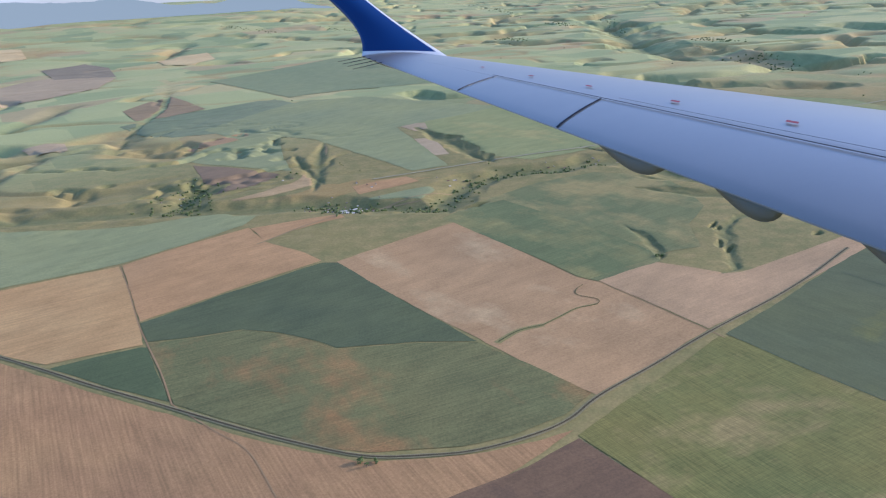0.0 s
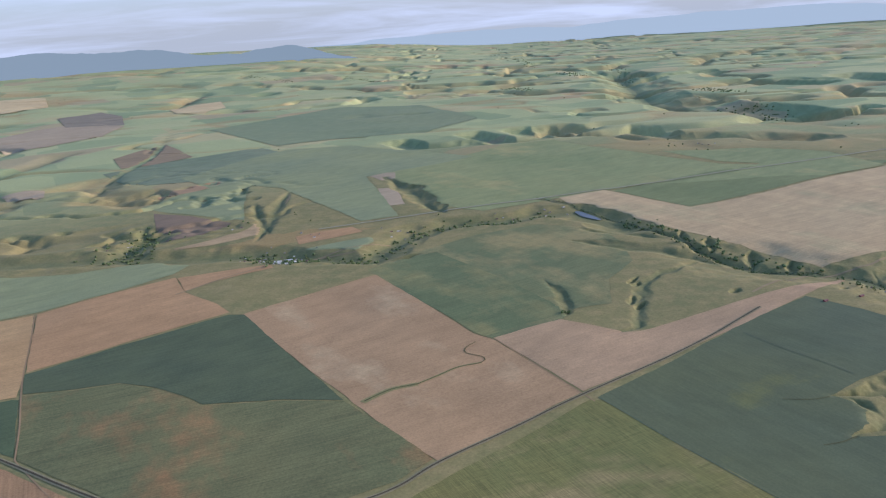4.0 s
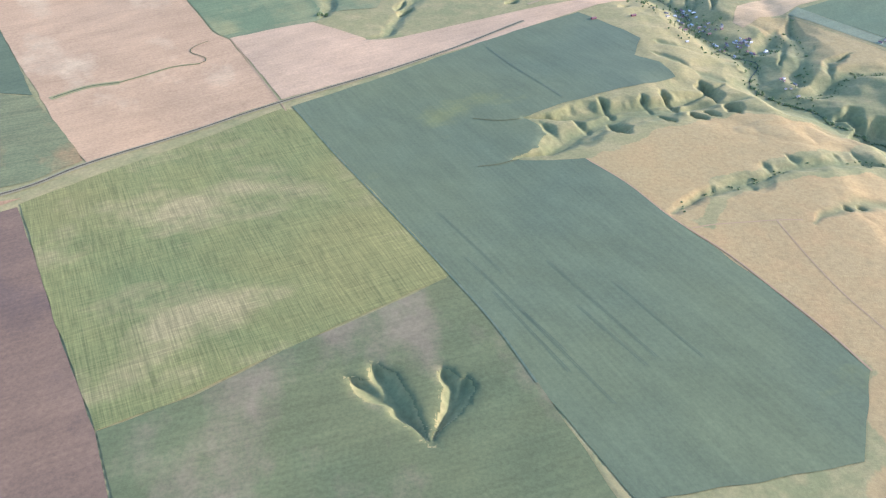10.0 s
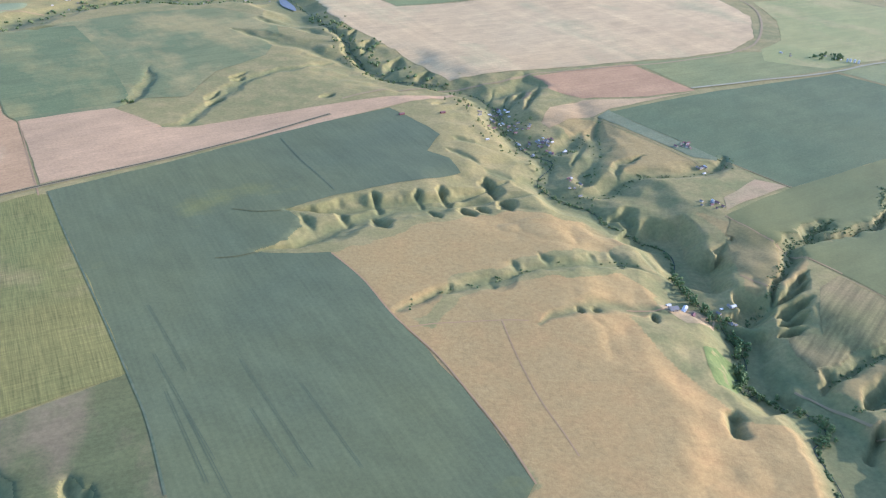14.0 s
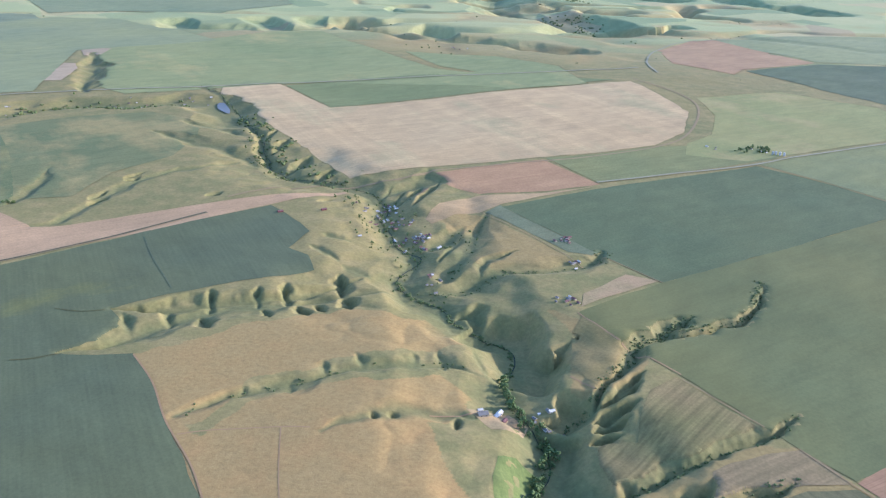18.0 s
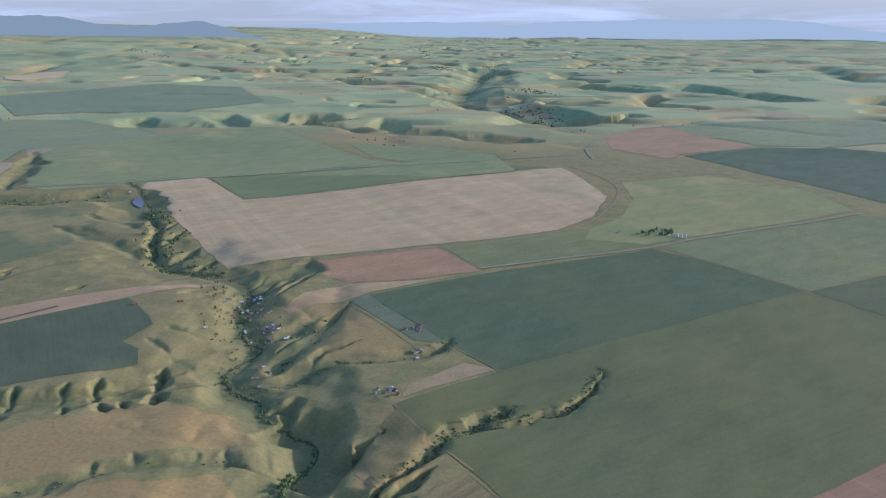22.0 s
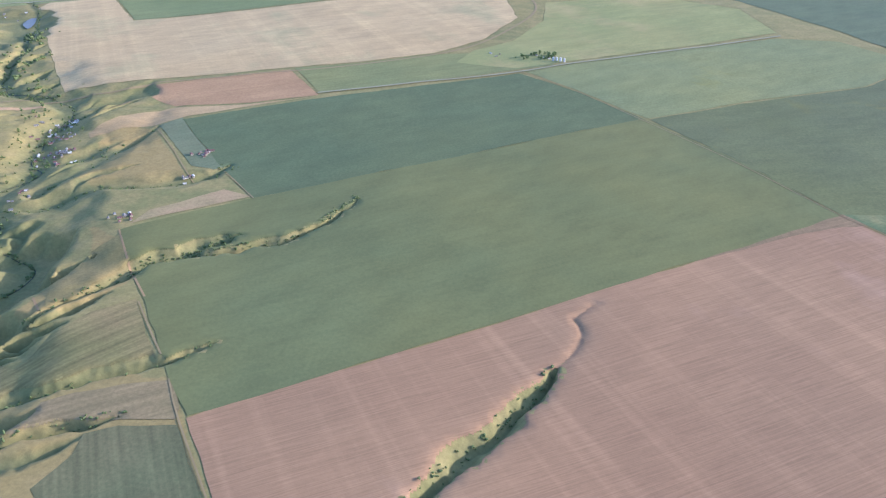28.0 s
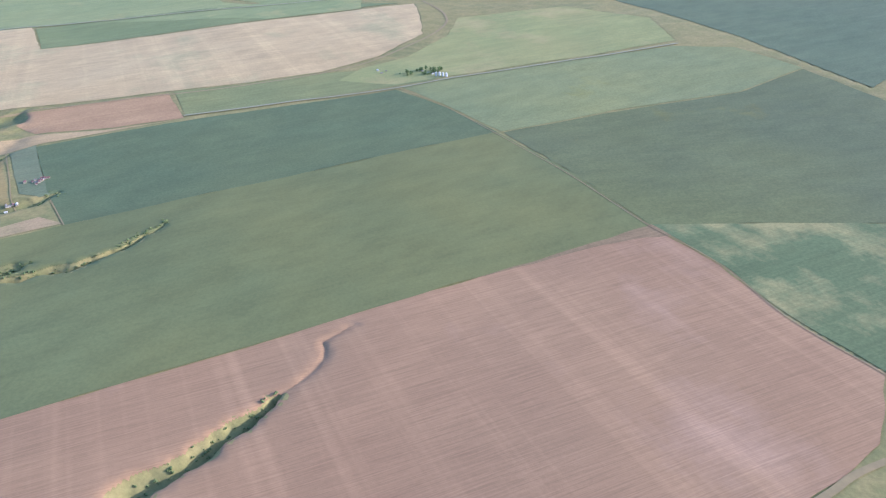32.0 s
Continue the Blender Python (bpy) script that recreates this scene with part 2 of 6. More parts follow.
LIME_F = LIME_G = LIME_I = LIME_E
LIME_H = crop("hay_yellow", (0.225, 0.23, 0.12), (0.19, 0.205, 0.105), 28, 3.0, 0.08, 0.008)
LIME_K = crop("range_yellow_green", (0.260, 0.253, 0.098), (0.303, 0.268, 0.108), 28, 2.0, 0.08, 0.012, (0.364, 0.291, 0.129), 0.6)
LIME_J = crop("field_grey_green", (0.147, 0.155, 0.076), (0.125, 0.140, 0.069), 28, 3.0, 0.08, 0.008)
MOTTLE = crop("crop_failed_patches", (0.132, 0.15, 0.066), (0.15, 0.162, 0.07), 30, 0.6, 0.12, 0.026, (0.31, 0.262, 0.115), 0.54, 0.4)
OLIVE_A = crop("drilled_grey_green", (0.132, 0.132, 0.060), (0.172, 0.148, 0.072), 118, 1.0, 0.25, 0.03)
BROWN_A = crop("tilled_contour", (0.266, 0.196, 0.094), (0.197, 0.169, 0.070), 50, 1.0, 0.35, 0.03)
BROWN_B = crop("tilled_tongue", (0.291, 0.208, 0.109), (0.246, 0.187, 0.093), 30, 1.0, 0.2, 0.03)
BROWN_C = crop("grazed_bench", (0.287, 0.216, 0.094), (0.241, 0.194, 0.076), 120, 1.0, 0.1, 0.03)
BROWN_D = crop("fallow_brown", (0.250, 0.176, 0.102), (0.220, 0.162, 0.093), 30, 2.0, 0.1, 0.02)
BROWN_E = crop("fallow_grey_brown", (0.280, 0.223, 0.133), (0.240, 0.194, 0.117), 30, 2.0, 0.1, 0.02)
LUSH = crop("meadow_grass", (0.133, 0.158, 0.052), (0.158, 0.173, 0.060), 100, 0.8, 0.15, 0.08)


def plain(name, a, b, scale=1.0, rough=0.9, metal=0.0, spec=0.15):
    m, n, l, bs = base_mat(name, rough, spec)
    co = n.new("ShaderNodeTexCoord").outputs["Object"]
    l.new(deepen(n, l, mix_node(n, l, ramp_node(n, l, noise_node(n, l, co, scale, 5.0, 0.65), 0.32, 0.68), a, b), 1.13), bs.inputs["Base Color"])
    bs.inputs["Metallic"].default_value = metal
    return m


DIRT = plain("packed_dirt", (0.322, 0.235, 0.112), (0.258, 0.194, 0.094), 0.4)
TRACK = plain("rutted_dirt", (0.368, 0.242, 0.119), (0.304, 0.204, 0.102), 0.5, spec=0.1)
GRAVEL = plain("ballast_gravel", (0.071, 0.056, 0.029), (0.109, 0.085, 0.045), 0.9, spec=0.1)
HIGHWAY = plain("worn_asphalt_verge", (0.343, 0.301, 0.168), (0.284, 0.257, 0.139), 0.3)
VERGE = plain("pale_dry_verge", (0.300, 0.247, 0.128), (0.210, 0.184, 0.089), 0.5, spec=0.1)
HEDGE = plain("fence_weeds", (0.085, 0.105, 0.05), (0.15, 0.15, 0.075), 0.6)
RUT = plain("pressed_wheat", (0.098, 0.106, 0.052), (0.121, 0.129, 0.063), 0.8, spec=0.1)
STREAM = plain("creek_mud_water", (0.03, 0.04, 0.025), (0.05, 0.055, 0.03), 0.5, 0.6, 0.0, 0.1)
WATER = plain("pond_water", (0.13, 0.125, 0.085), (0.16, 0.15, 0.10), 0.2, 0.4, 0.0, 0.2)
BANK = plain("drain_bank_grass", (0.30, 0.25, 0.095), (0.22, 0.195, 0.08), 0.5)
WEEDS = plain("drain_weeds", (0.09, 0.085, 0.033), (0.14, 0.125, 0.045), 0.7)
BRUSH = plain("gully_brush", (0.16, 0.185, 0.06), (0.22, 0.215, 0.085), 0.35)
LEAF = plain("tree_leaves", (0.091, 0.124, 0.043), (0.154, 0.182, 0.062), 3.0, 0.8)
LEAF_B = plain("shrub_leaves", (0.10, 0.125, 0.045), (0.16, 0.175, 0.065), 0.6, 0.85)
BARK = plain("bark", (0.11, 0.085, 0.06), (0.07, 0.055, 0.04), 4.0)
WALL_WHITE = plain("painted_boards_white", (0.626, 0.554, 0.398), (0.524, 0.458, 0.330), 2.0)
WALL_TAN = plain("painted_boards_tan", (0.420, 0.349, 0.230), (0.340, 0.281, 0.180), 2.0)
WALL_RED = plain("painted_boards_red", (0.240, 0.104, 0.080), (0.192, 0.085, 0.070), 2.0)
ROOF_WHITE = plain("metal_roof_white", (0.666, 0.609, 0.459), (0.558, 0.513, 0.392), 1.5, 0.8)
ROOF_GREY = plain("shingle_grey", (0.247, 0.221, 0.167), (0.176, 0.158, 0.122), 2.0)
ROOF_RED = plain("shingle_red_brown", (0.221, 0.123, 0.090), (0.170, 0.095, 0.080), 2.0)
STEEL = plain("galvanised_steel", (0.600, 0.576, 0.492), (0.500, 0.480, 0.410), 2.0, 0.55, 0.3)
DARK = plain("dark_opening", (0.03, 0.03, 0.035), (0.05, 0.05, 0.05), 3.0)


def ground_material():
    """Steppe grass: green, gold and dry tan by the sheet's own cover attribute, broken by noise at three sizes."""
    m, n, l, bs = base_mat("steppe_grass", 0.95, 0.1)
    co = n.new("ShaderNodeTexCoord").outputs["Object"]
    at = n.new("ShaderNodeAttribute")
    at.attribute_name = "cover"
    sep = n.new("ShaderNodeSeparateColor")
    l.new(at.outputs["Color"], sep.inputs["Color"])
    broad = ramp_node(n, l, noise_node(n, l, co, 0.012, 6.0, 0.6), 0.35, 0.65)
    mid = noise_node(n, l, co, 0.11, 6.0, 0.65)
    c = mix_node(n, l, broad, (0.262, 0.214, 0.088), (0.205, 0.187, 0.076))
    c = mix_node(n, l, ramp_node(n, l, mid, 0.42, 0.66), c, (0.31, 0.243, 0.106))
    vor = n.new("ShaderNodeTexVoronoi")
    vor.distance, vor.inputs["Scale"].default_value = "CHEBYCHEV", 0.011
    tilt = n.new("ShaderNodeMapping")
    tilt.inputs["Rotation"].default_value = (0, 0, radians(-30))
    l.new(co, tilt.inputs["Vector"])
    l.new(tilt.outputs["Vector"], vor.inputs["Vector"])
    one = n.new("ShaderNodeSeparateColor")
    l.new(vor.outputs["Color"], one.inputs["Color"])
    # far plots and range grass: haze painted in as lighter colours
    plots = n.new("ShaderNodeValToRGB")
    plots.color_ramp.interpolation = "CONSTANT"
    for k, (at_, colour) in enumerate(((0.0, (0.402, 0.392, 0.166)), (0.3, (0.317, 0.336, 0.143)), (0.5, (0.449, 0.414, 0.181)), (0.68, (0.253, 0.286, 0.124)), (0.82, (0.483, 0.392, 0.181)), (0.93, (0.414, 0.314, 0.158)))):
        e = plots.color_ramp.elements[k] if k < 2 else plots.color_ramp.elements.new(at_)
        e.position, e.color = at_, (*colour, 1)
    l.new(one.outputs["Red"], plots.inputs["Fac"])
    wide = mix_node(n, l, broad, (0.40, 0.377, 0.185), (0.318, 0.322, 0.16))
    c = mix_node(n, l, sep.outputs["Blue"], c, mix_node(n, l, 0.72, wide, plots.outputs["Color"]))
    dry = n.new("ShaderNodeMath")
    dry.operation = "MULTIPLY"
    l.new(sep.outputs["Red"], dry.inputs[0])
    l.new(ramp_node(n, l, mid, 0.25, 0.6, 1.0, 0.55), dry.inputs[1])
    c = mix_node(n, l, dry.outputs["Value"], c, (0.40, 0.258, 0.115))
    c = mix_node(n, l, sep.outputs["Green"], c, mix_node(n, l, ramp_node(n, l, mid, 0.35, 0.65), (0.125, 0.138, 0.058), (0.172, 0.170, 0.07)))
    tuft = noise_node(n, l, co, 0.9, 6.0, 0.72)
    c = mix_node(n, l, 0.4, c, mix_node(n, l, 1.0, c, mix_node(n, l, ramp_node(n, l, tuft, 0.3, 0.7), (0.5, 0.52, 0.5), (1.45, 1.42, 1.35)), "MULTIPLY"))
    l.new(deepen(n, l, c, 1.14), bs.inputs["Base Color"])
    bump = n.new("ShaderNodeBump")
    bump.inputs["Strength"].default_value, bump.inputs["Distance"].default_value = 0.35, 0.25
    l.new(tuft, bump.inputs["Height"])
    l.new(bump.outputs["Normal"], bs.inputs["Normal"])
    return m


GROUND = ground_material()


# ---- the lie of the land ----
RNG = np.random.default_rng(4)
TABLE = RNG.random((256, 256))


def lattice(x, y):
    """Smooth value noise, 0 to 1, one cell a unit."""
    xi, yi = np.floor(x).astype(int), np.floor(y).astype(int)
    u, v = x - xi, y - yi
    u, v = u * u * u * (u * (u * 6 - 15) + 10), v * v * v * (v * (v * 6 - 15) + 10)
    a, b = TABLE[xi & 255, yi & 255], TABLE[(xi + 1) & 255, yi & 255]
    c, d = TABLE[xi & 255, (yi + 1) & 255], TABLE[(xi + 1) & 255, (yi + 1) & 255]
    return (a * (1 - u) + b * u) * (1 - v) + (c * (1 - u) + d * u) * v


def fbm(x, y, octaves=4):
    total, amp, norm = 0.0, 1.0, 0.0
    for k in range(octaves):
        total = total + amp * lattice(x * 2 ** k + 17.3 * k, y * 2 ** k + 41.7 * k)
        norm += amp
        amp *= 0.5
    return total / norm


def smooth(a, b, v):
    t = np.clip((v - a) / (b - a), 0, 1)
    return t * t * (3 - 2 * t)


def curve_points(pts, step):
    """A smooth way through the plan's corners, in even steps."""
    p = np.array(pts, float)
    p = np.vstack([2 * p[0] - p[1], p, 2 * p[-1] - p[-2]])
    out = []
    for i in range(1, len(p) - 2):
        k = max(2, int(np.linalg.norm(p[i + 1] - p[i]) / step))
        t = np.linspace(0, 1, k, endpoint=False)[:, None]
        out.append(0.5 * (2 * p[i] + (p[i + 1] - p[i - 1]) * t + (2 * p[i - 1] - 5 * p[i] + 4 * p[i + 1] - p[i + 2]) * t ** 2
                          + (3 * p[i] - p[i - 1] - 3 * p[i + 1] + p[i + 2]) * t ** 3))
    out.append(p[-2:-1])
    return np.vstack(out)


VALLEYS, SCARPS, FIELDS = [], [], []
RIBS = random.Random(21)


def valley(floor, slope, depth, rough, pts, lee=1.0):
    """A valley or gully: half width of its floor, width of its sides, depth, how far spurs break the sides, and its line.
    lee: how many times steeper the side left of the line is than the right one (below 0: the right one steeper)."""
    p = np.array(pts, float)
    VALLEYS.append((floor, slope, depth, rough, p, False, lee))
    if rough < 0.72 or p[:, 1].max() > 420:
        return
    # side ravines, every few steps on both sides
    way = curve_points(p, 1.0)
    k = RIBS.randint(2, 5)
    while k < len(way) - 3:
        d = way[k + 1] - way[k - 1]
        d = d / max(np.hypot(*d), 1e-6)
        side = RIBS.choice((-1, 1))
        out = np.array([-d[1], d[0]]) * side + d * RIBS.uniform(-0.1, 0.6)
        reach = floor + slope * RIBS.uniform(0.7, 1.25)
        a, b = way[k] + out * floor * 0.6, way[k] + out * reach
        mid = (a + b) / 2 + d * RIBS.uniform(-0.12, 0.12) * reach
        VALLEYS.append((0.15, RIBS.uniform(1.8, 3.6) * (0.8 + slope / 24), depth * RIBS.uniform(0.3, 0.55), 0.4, np.array([a, mid, b]), True, 1.0))
        k += RIBS.randint(4, 8)


def scarp(run, depth, reach, pts):
    """A wall that drops to the right of its crest line: its width, its height, how far the low ground before it reaches."""
    SCARPS.append((run, depth, reach, np.array(pts, float)))


def field(name, material, label, pts):
    FIELDS.append((name, material, label, np.array(pts, float)))


def way_off(x, y, pts):
    """Distance of points from a line, and how far along it (0 to 1) they lie."""
    best, along, total = np.full(x.shape, 1e9), np.zeros(x.shape), len(pts) - 1
    for i in range(total):
        ax, ay = pts[i]
        dx, dy = pts[i + 1] - pts[i]
        t = np.clip(((x - ax) * dx + (y - ay) * dy) / (dx * dx + dy * dy), 0, 1)
        d = np.hypot(x - ax - t * dx, y - ay - t * dy)
        near = d < best
        best, along = np.where(near, d, best), np.where(near, (i + t) / total, along)
    return best, along


def left_of(x, y, pts):
    """Whether points lie left of a line, seen along it from its start."""
    best, left = np.full(x.shape, 1e9), np.zeros(x.shape, bool)
    for i in range(len(pts) - 1):
        ax, ay = pts[i]
        dx, dy = pts[i + 1] - pts[i]
        t = np.clip(((x - ax) * dx + (y - ay) * dy) / (dx * dx + dy * dy), 0, 1)
        d = np.hypot(x - ax - t * dx, y - ay - t * dy)
        near = d < best - 1e-9
        best, left = np.where(near, d, best), np.where(near, dx * (y - ay) - dy * (x - ax) > 0, left)
    return left


def inside(x, y, poly):
    hit = np.zeros(x.shape, bool)
    for (ax, ay), (bx, by) in zip(poly, np.roll(poly, -1, 0)):
        cross = (ay > y) != (by > y)
        if ay != by:
            hit ^= cross & (x < (bx - ax) * (y - ay) / (by - ay) + ax)
    return hit


def join(a, b):
    """The deeper of two cuts, with a softened ridge where they meet."""
    return (a ** 4 + np.maximum(b, 0) ** 4) ** 0.25


def carve(x, y):
    """How deep valleys and gullies cut in, and a 0 to 1 nearness to their floors."""
    cut, wet, raw = np.zeros(x.shape), np.zeros(x.shape), np.zeros(x.shape)
    for floor, slope, depth, rough, pts, rib, lee in VALLEYS:
        reach = (floor + slope) * 2.2
        box = (x > pts[:, 0].min() - reach) & (x < pts[:, 0].max() + reach) & (y > pts[:, 1].min() - reach) & (y < pts[:, 1].max() + reach)
        if not box.any():
            continue
        bx, by = x[box], y[box]
        small = floor < 3 and depth < 5
        if small and not rib:
            warp = (0.42 if slope < 4.1 else 0.22) * (floor + slope)
            span = max(5, slope * 1.5)
            bx, by = bx + (fbm(bx / span + 3, by / span + 8, 3) - 0.5) * 2 * warp, by + (fbm(bx / span + 13, by / span + 1, 3) - 0.5) * 2 * warp
        d, along = way_off(bx, by, pts)
        if lee != 1:
            d = np.where(left_of(bx, by, pts) == (lee > 0), d * abs(lee), d)
        if small and not rib:
            tip = np.minimum(smooth(-0.02, 0.3, along), smooth(-0.02, 0.35, 1 - along))
            d = d / ((0.25 + 0.75 * tip) * (0.65 + 0.7 * lattice(bx / max(7, slope * 2) + 2, by / max(7, slope * 2))))
        size = max(slope, 5)
        spur = fbm(bx / size * 0.75, by / size * 0.75, 2) - 0.5
        fine = 1 - 2 * np.abs(lattice(bx / size * 2.1 + 9, by / size * 2.1) - 0.5)
        e = d + rough * slope * (spur * 1.4 + (fine - 0.5) * 0.2) * smooth(floor * 0.5, floor + slope * 0.5, d)
        run = np.clip((e - floor) / slope, 0, 1)
        # small draws have rounded shoulders, the creek's walls a crisp crest
        side = (1 - run) ** 1.4 if small or rib else 1 - (0.15 * smooth(0, 1, run) + 0.85 * run)
        ends = smooth(0, 0.12, along) if floor < 3 and depth < 5 else 1.0
        ends = ends * (smooth(0, 0.22, 1 - along) if floor < 3 and depth < 5 else 1.0)
        if rib:
            cut[box] = join(cut[box], depth * side * (1 - along) ** 0.8)
            continue
        cut[box] = join(cut[box], depth * side * (0.25 + 0.75 * ends))
        if small and slope < 3.1 and depth > 2.2:
            raw[box] = np.maximum(raw[box], side)
        wet[box] = np.maximum(wet[box], (1 - smooth(floor * 0.9, floor * 1.4 + slope * (0.95 if slope < 4.1 else 0.4), d)))
    for run, depth, reach, pts in SCARPS:
        box = (x > pts[:, 0].min() - reach) & (x < pts[:, 0].max() + 2) & (y > pts[:, 1].min() - reach) & (y < pts[:, 1].max() + reach)
        if not box.any():
            continue
        bx, by = x[box], y[box]
        bx = bx + (fbm(bx / 4 + 1, by / 4 + 5, 2) - 0.5) * 1.6
        d, along = way_off(bx, by, pts)
        ends = smooth(0, 0.1, along) * smooth(0, 0.1, 1 - along)
        drop = depth * np.clip(d / run, 0, 1) * (1 - smooth(reach * 0.45, reach, d)) * ends
        cut[box] = join(cut[box], np.where(left_of(bx, by, pts), 0.0, drop))
    knob = np.abs(2 * fbm(x / 3.4 + 7, y / 3.4 + 2, 2) - 1)
    return cut + (knob - 0.32) * (0.05 + 0.14 * raw) * np.minimum(cut, 1.6) * (1 - smooth(330, 440, y)), wet


def far_slopes(x, y):
    """0 to 1: the sides of the breaks that cut the far plateau."""
    first = np.abs(2 * fbm(x / 360 + 5, y / 210 + 2, 4) - 1)
    second = np.abs(2 * fbm(x / 230 + 1, y / 120 + 8, 3) - 1)
    return np.maximum(1 - smooth(0.03, 0.17, first), 1 - smooth(0.02, 0.12, second))


def terrain(x, y):
    x, y = np.asarray(x, float), np.asarray(y, float)
    cut, _ = carve(x, y)
    # the creek's wide, spurred trough
    d, _ = way_off(x, y, TROUGH)
    lobes = (fbm(x / 26 + 4, y / 26 + 1, 3) - 0.5) * 34 + (np.abs(fbm(x / 11 + 6, y / 11, 2) - 0.5) - 0.12) * 14
    trough = 2.8 * (1 - smooth(2, 36, d + lobes * smooth(2, 14, d)))
    r = np.hypot(x - 180, y - 200)
    gentle = (fbm(x / 95 + 3, y / 95, 3) - 0.5) * 2.6
    calm = np.ones(x.shape)
    for _, _, _, poly in FIELDS:
        mid = poly.mean(0)
        if np.hypot(*(mid - (180, 200))) > 300:
            ext = np.ptp(poly, axis=0) * 0.62
            calm *= 1 - 0.85 * np.exp(-(((x - mid[0]) / ext[0]) ** 2 + ((y - mid[1]) / ext[1]) ** 2) ** 2)
    # an old plateau cut by branching breaks
    first = np.abs(2 * fbm(x / 360 + 5, y / 210 + 2, 4) - 1)
    second = np.abs(2 * fbm(x / 230 + 1, y / 120 + 8, 3) - 1)
    where = smooth(0.40, 0.6, fbm(x / 420 + 2, y / 300 + 6, 2))
    breaks = (8 * (1 - smooth(0.0, 0.1, first)) + 4.5 * (1 - smooth(0.0, 0.075, second)) * (0.1 + 0.9 * where)) * (1 + 0.5 * smooth(450, 1000, r))
    swell = (fbm(x / 260 + 7, y / 190, 2) - 0.5) * 4
    hills = smooth(300, 800, r) * (swell - breaks) * calm
    # badlands west of the town
    rugged = np.exp(-(((x + 235) / 140) ** 2 + ((y - 590) / 140) ** 2) ** 2)
    hills = hills - rugged * 3.6 * (1 - smooth(0.0, 0.16, np.abs(2 * fbm(x / 58 + 3, y / 46 + 9, 4) - 1)))
    far = smooth(1200, 3600, r) * (fbm(x / 700, y / 450 + 4, 3) - 0.45) * 18
    far = far + 44 * smooth(1400, 2700, r) * smooth(150, -600, x)
    far = far + 80 * smooth(1700, 4600, r) * smooth(100, -2300, x) * 0.4
    return gentle * (1 - smooth(1500, 2500, r)) + hills + far - np.maximum(cut, 0) - trough


TROUGH = np.array([(165.3, 389.7), (188.1, 366.2), (221.0, 340.7), (229.0, 299.7), (235.3, 265.0), (250.4, 242.7), (265.1, 226.8), (263.7, 201.0), (269.9, 183.3), (274.6, 160.9), (272.4, 136.2)])
valley(1.8, 9, 2.2, 0.6, [(88.4, 545.1), (108.3, 518.7), (130.1, 476.3), (150.2, 431.6), (165.3, 389.7), (173.9, 373.7), (188.1, 366.2), (207.6, 358.6), (221.0, 340.7), (223.7, 315.9), (229.0, 299.7), (237.5, 285.2), (231.8, 269.0), (235.2, 260.1), (246.0, 251.6), (250.3, 242.0), (263.4, 235.7), (265.1, 226.8), (262.7, 213.4), (263.7, 201.0), (268.1, 194.4), (271.0, 187.7), (268.4, 177.1), (264.9, 169.7), (271.3, 166.8), (274.8, 160.9), (277.9, 154.5), (273.9, 149.5), (272.4, 136.2), (272.6, 120.5)])
# steep west-facing walls above the creek, crest lines from north to south
scarp(5.0, 5.4, 24, [(261.0, 250.5), (266.0, 246.5), (272.6, 247.5), (275.2, 241.0), (275.5, 230.0), (282.0, 233.5), (280.8, 226.0), (278.5, 217.0), (276.0, 209.0), (273.0, 204.0)])
scarp(4.0, 3.8, 15, [(251.0, 247.5), (254.0, 249.5), (258.0, 249.8), (260.5, 245.5), (261.6, 236.5), (261.8, 231.0)])
scarp(4.6, 4.6, 20, [(273.0, 207.5), (278.0, 207.8), (282.6, 207.0), (284.5, 200.5), (281.0, 194.0), (277.0, 190.0)])
scarp(5.0, 5.0, 20, [(282.0, 190.5), (280.6, 187.0), (279.6, 181.0), (278.2, 175.5), (278.2, 170.5), (281.0, 166.5)])
valley(5, 5, 2.4, 0.4, [(271.0, 190.0), (271.5, 177.3), (276.2, 165.2), (279.1, 153.0), (277.5, 136.3), (275.9, 122.6)])
valley(3, 16, 3.5, 0.7, [(-295.2, 452.6), (-174.5, 453.6), (-123.4, 443.0), (-82.5, 445.7), (-50.1, 433.5), (-9.8, 418.2), (-5.9, 437.7), (6.9, 467.9), (31.3, 491.2), (58.7, 494.7), (83.0, 505.2), (107.6, 506.4), (118.1, 484.3), (130.2, 458.2)])
valley(0.5, 4.0, 2.4, 0.4, [(275.7, 195.3), (283.3, 201.2), (289.9, 212.3), (296.6, 221.7), (298.7, 228.2), (304.9, 233.3), (311.7, 235.4), (321.4, 238.4), (329.6, 242.6), (336.5, 248.8), (340.7, 258.4), (344.4, 266.4)], -1.7)
valley(0.8, 4, 2.2, 0.5, [(305.3, 232.0), (309.4, 240.2), (316.7, 245.1)])
valley(0.6, 3.0, 2.0, 0.4, [(278.2, 170.5), (286.0, 170.3), (291.3, 173.4), (296.7, 177.1), (302.5, 180.3), (308.6, 183.3), (314.7, 186.6), (321.1, 189.4), (324.6, 193.5), (328.4, 196.8)], -1.3)
valley(0.6, 2.8, 2.2, 0.4, [(286.0, 159.8), (291.1, 162.2), (297.1, 162.7), (302.6, 164.8), (307.9, 167.9), (313.6, 170.5), (319.4, 173.1)], -1.3)
valley(0.5, 3, 1.6, 0.4, [(294.9, 153.1), (302.6, 158.3), (307.0, 160.3), (311.2, 163.4), (314.7, 165.6)])
valley(0.3, 3.5, 2.5, 0.25, [(397.0, 194.0), (396.0, 191.5), (392.4, 183.5), (387.8, 176.5), (383.0, 169.8), (378.5, 163.3), (374.0, 156.0), (367.9, 148.0)], 1.5)
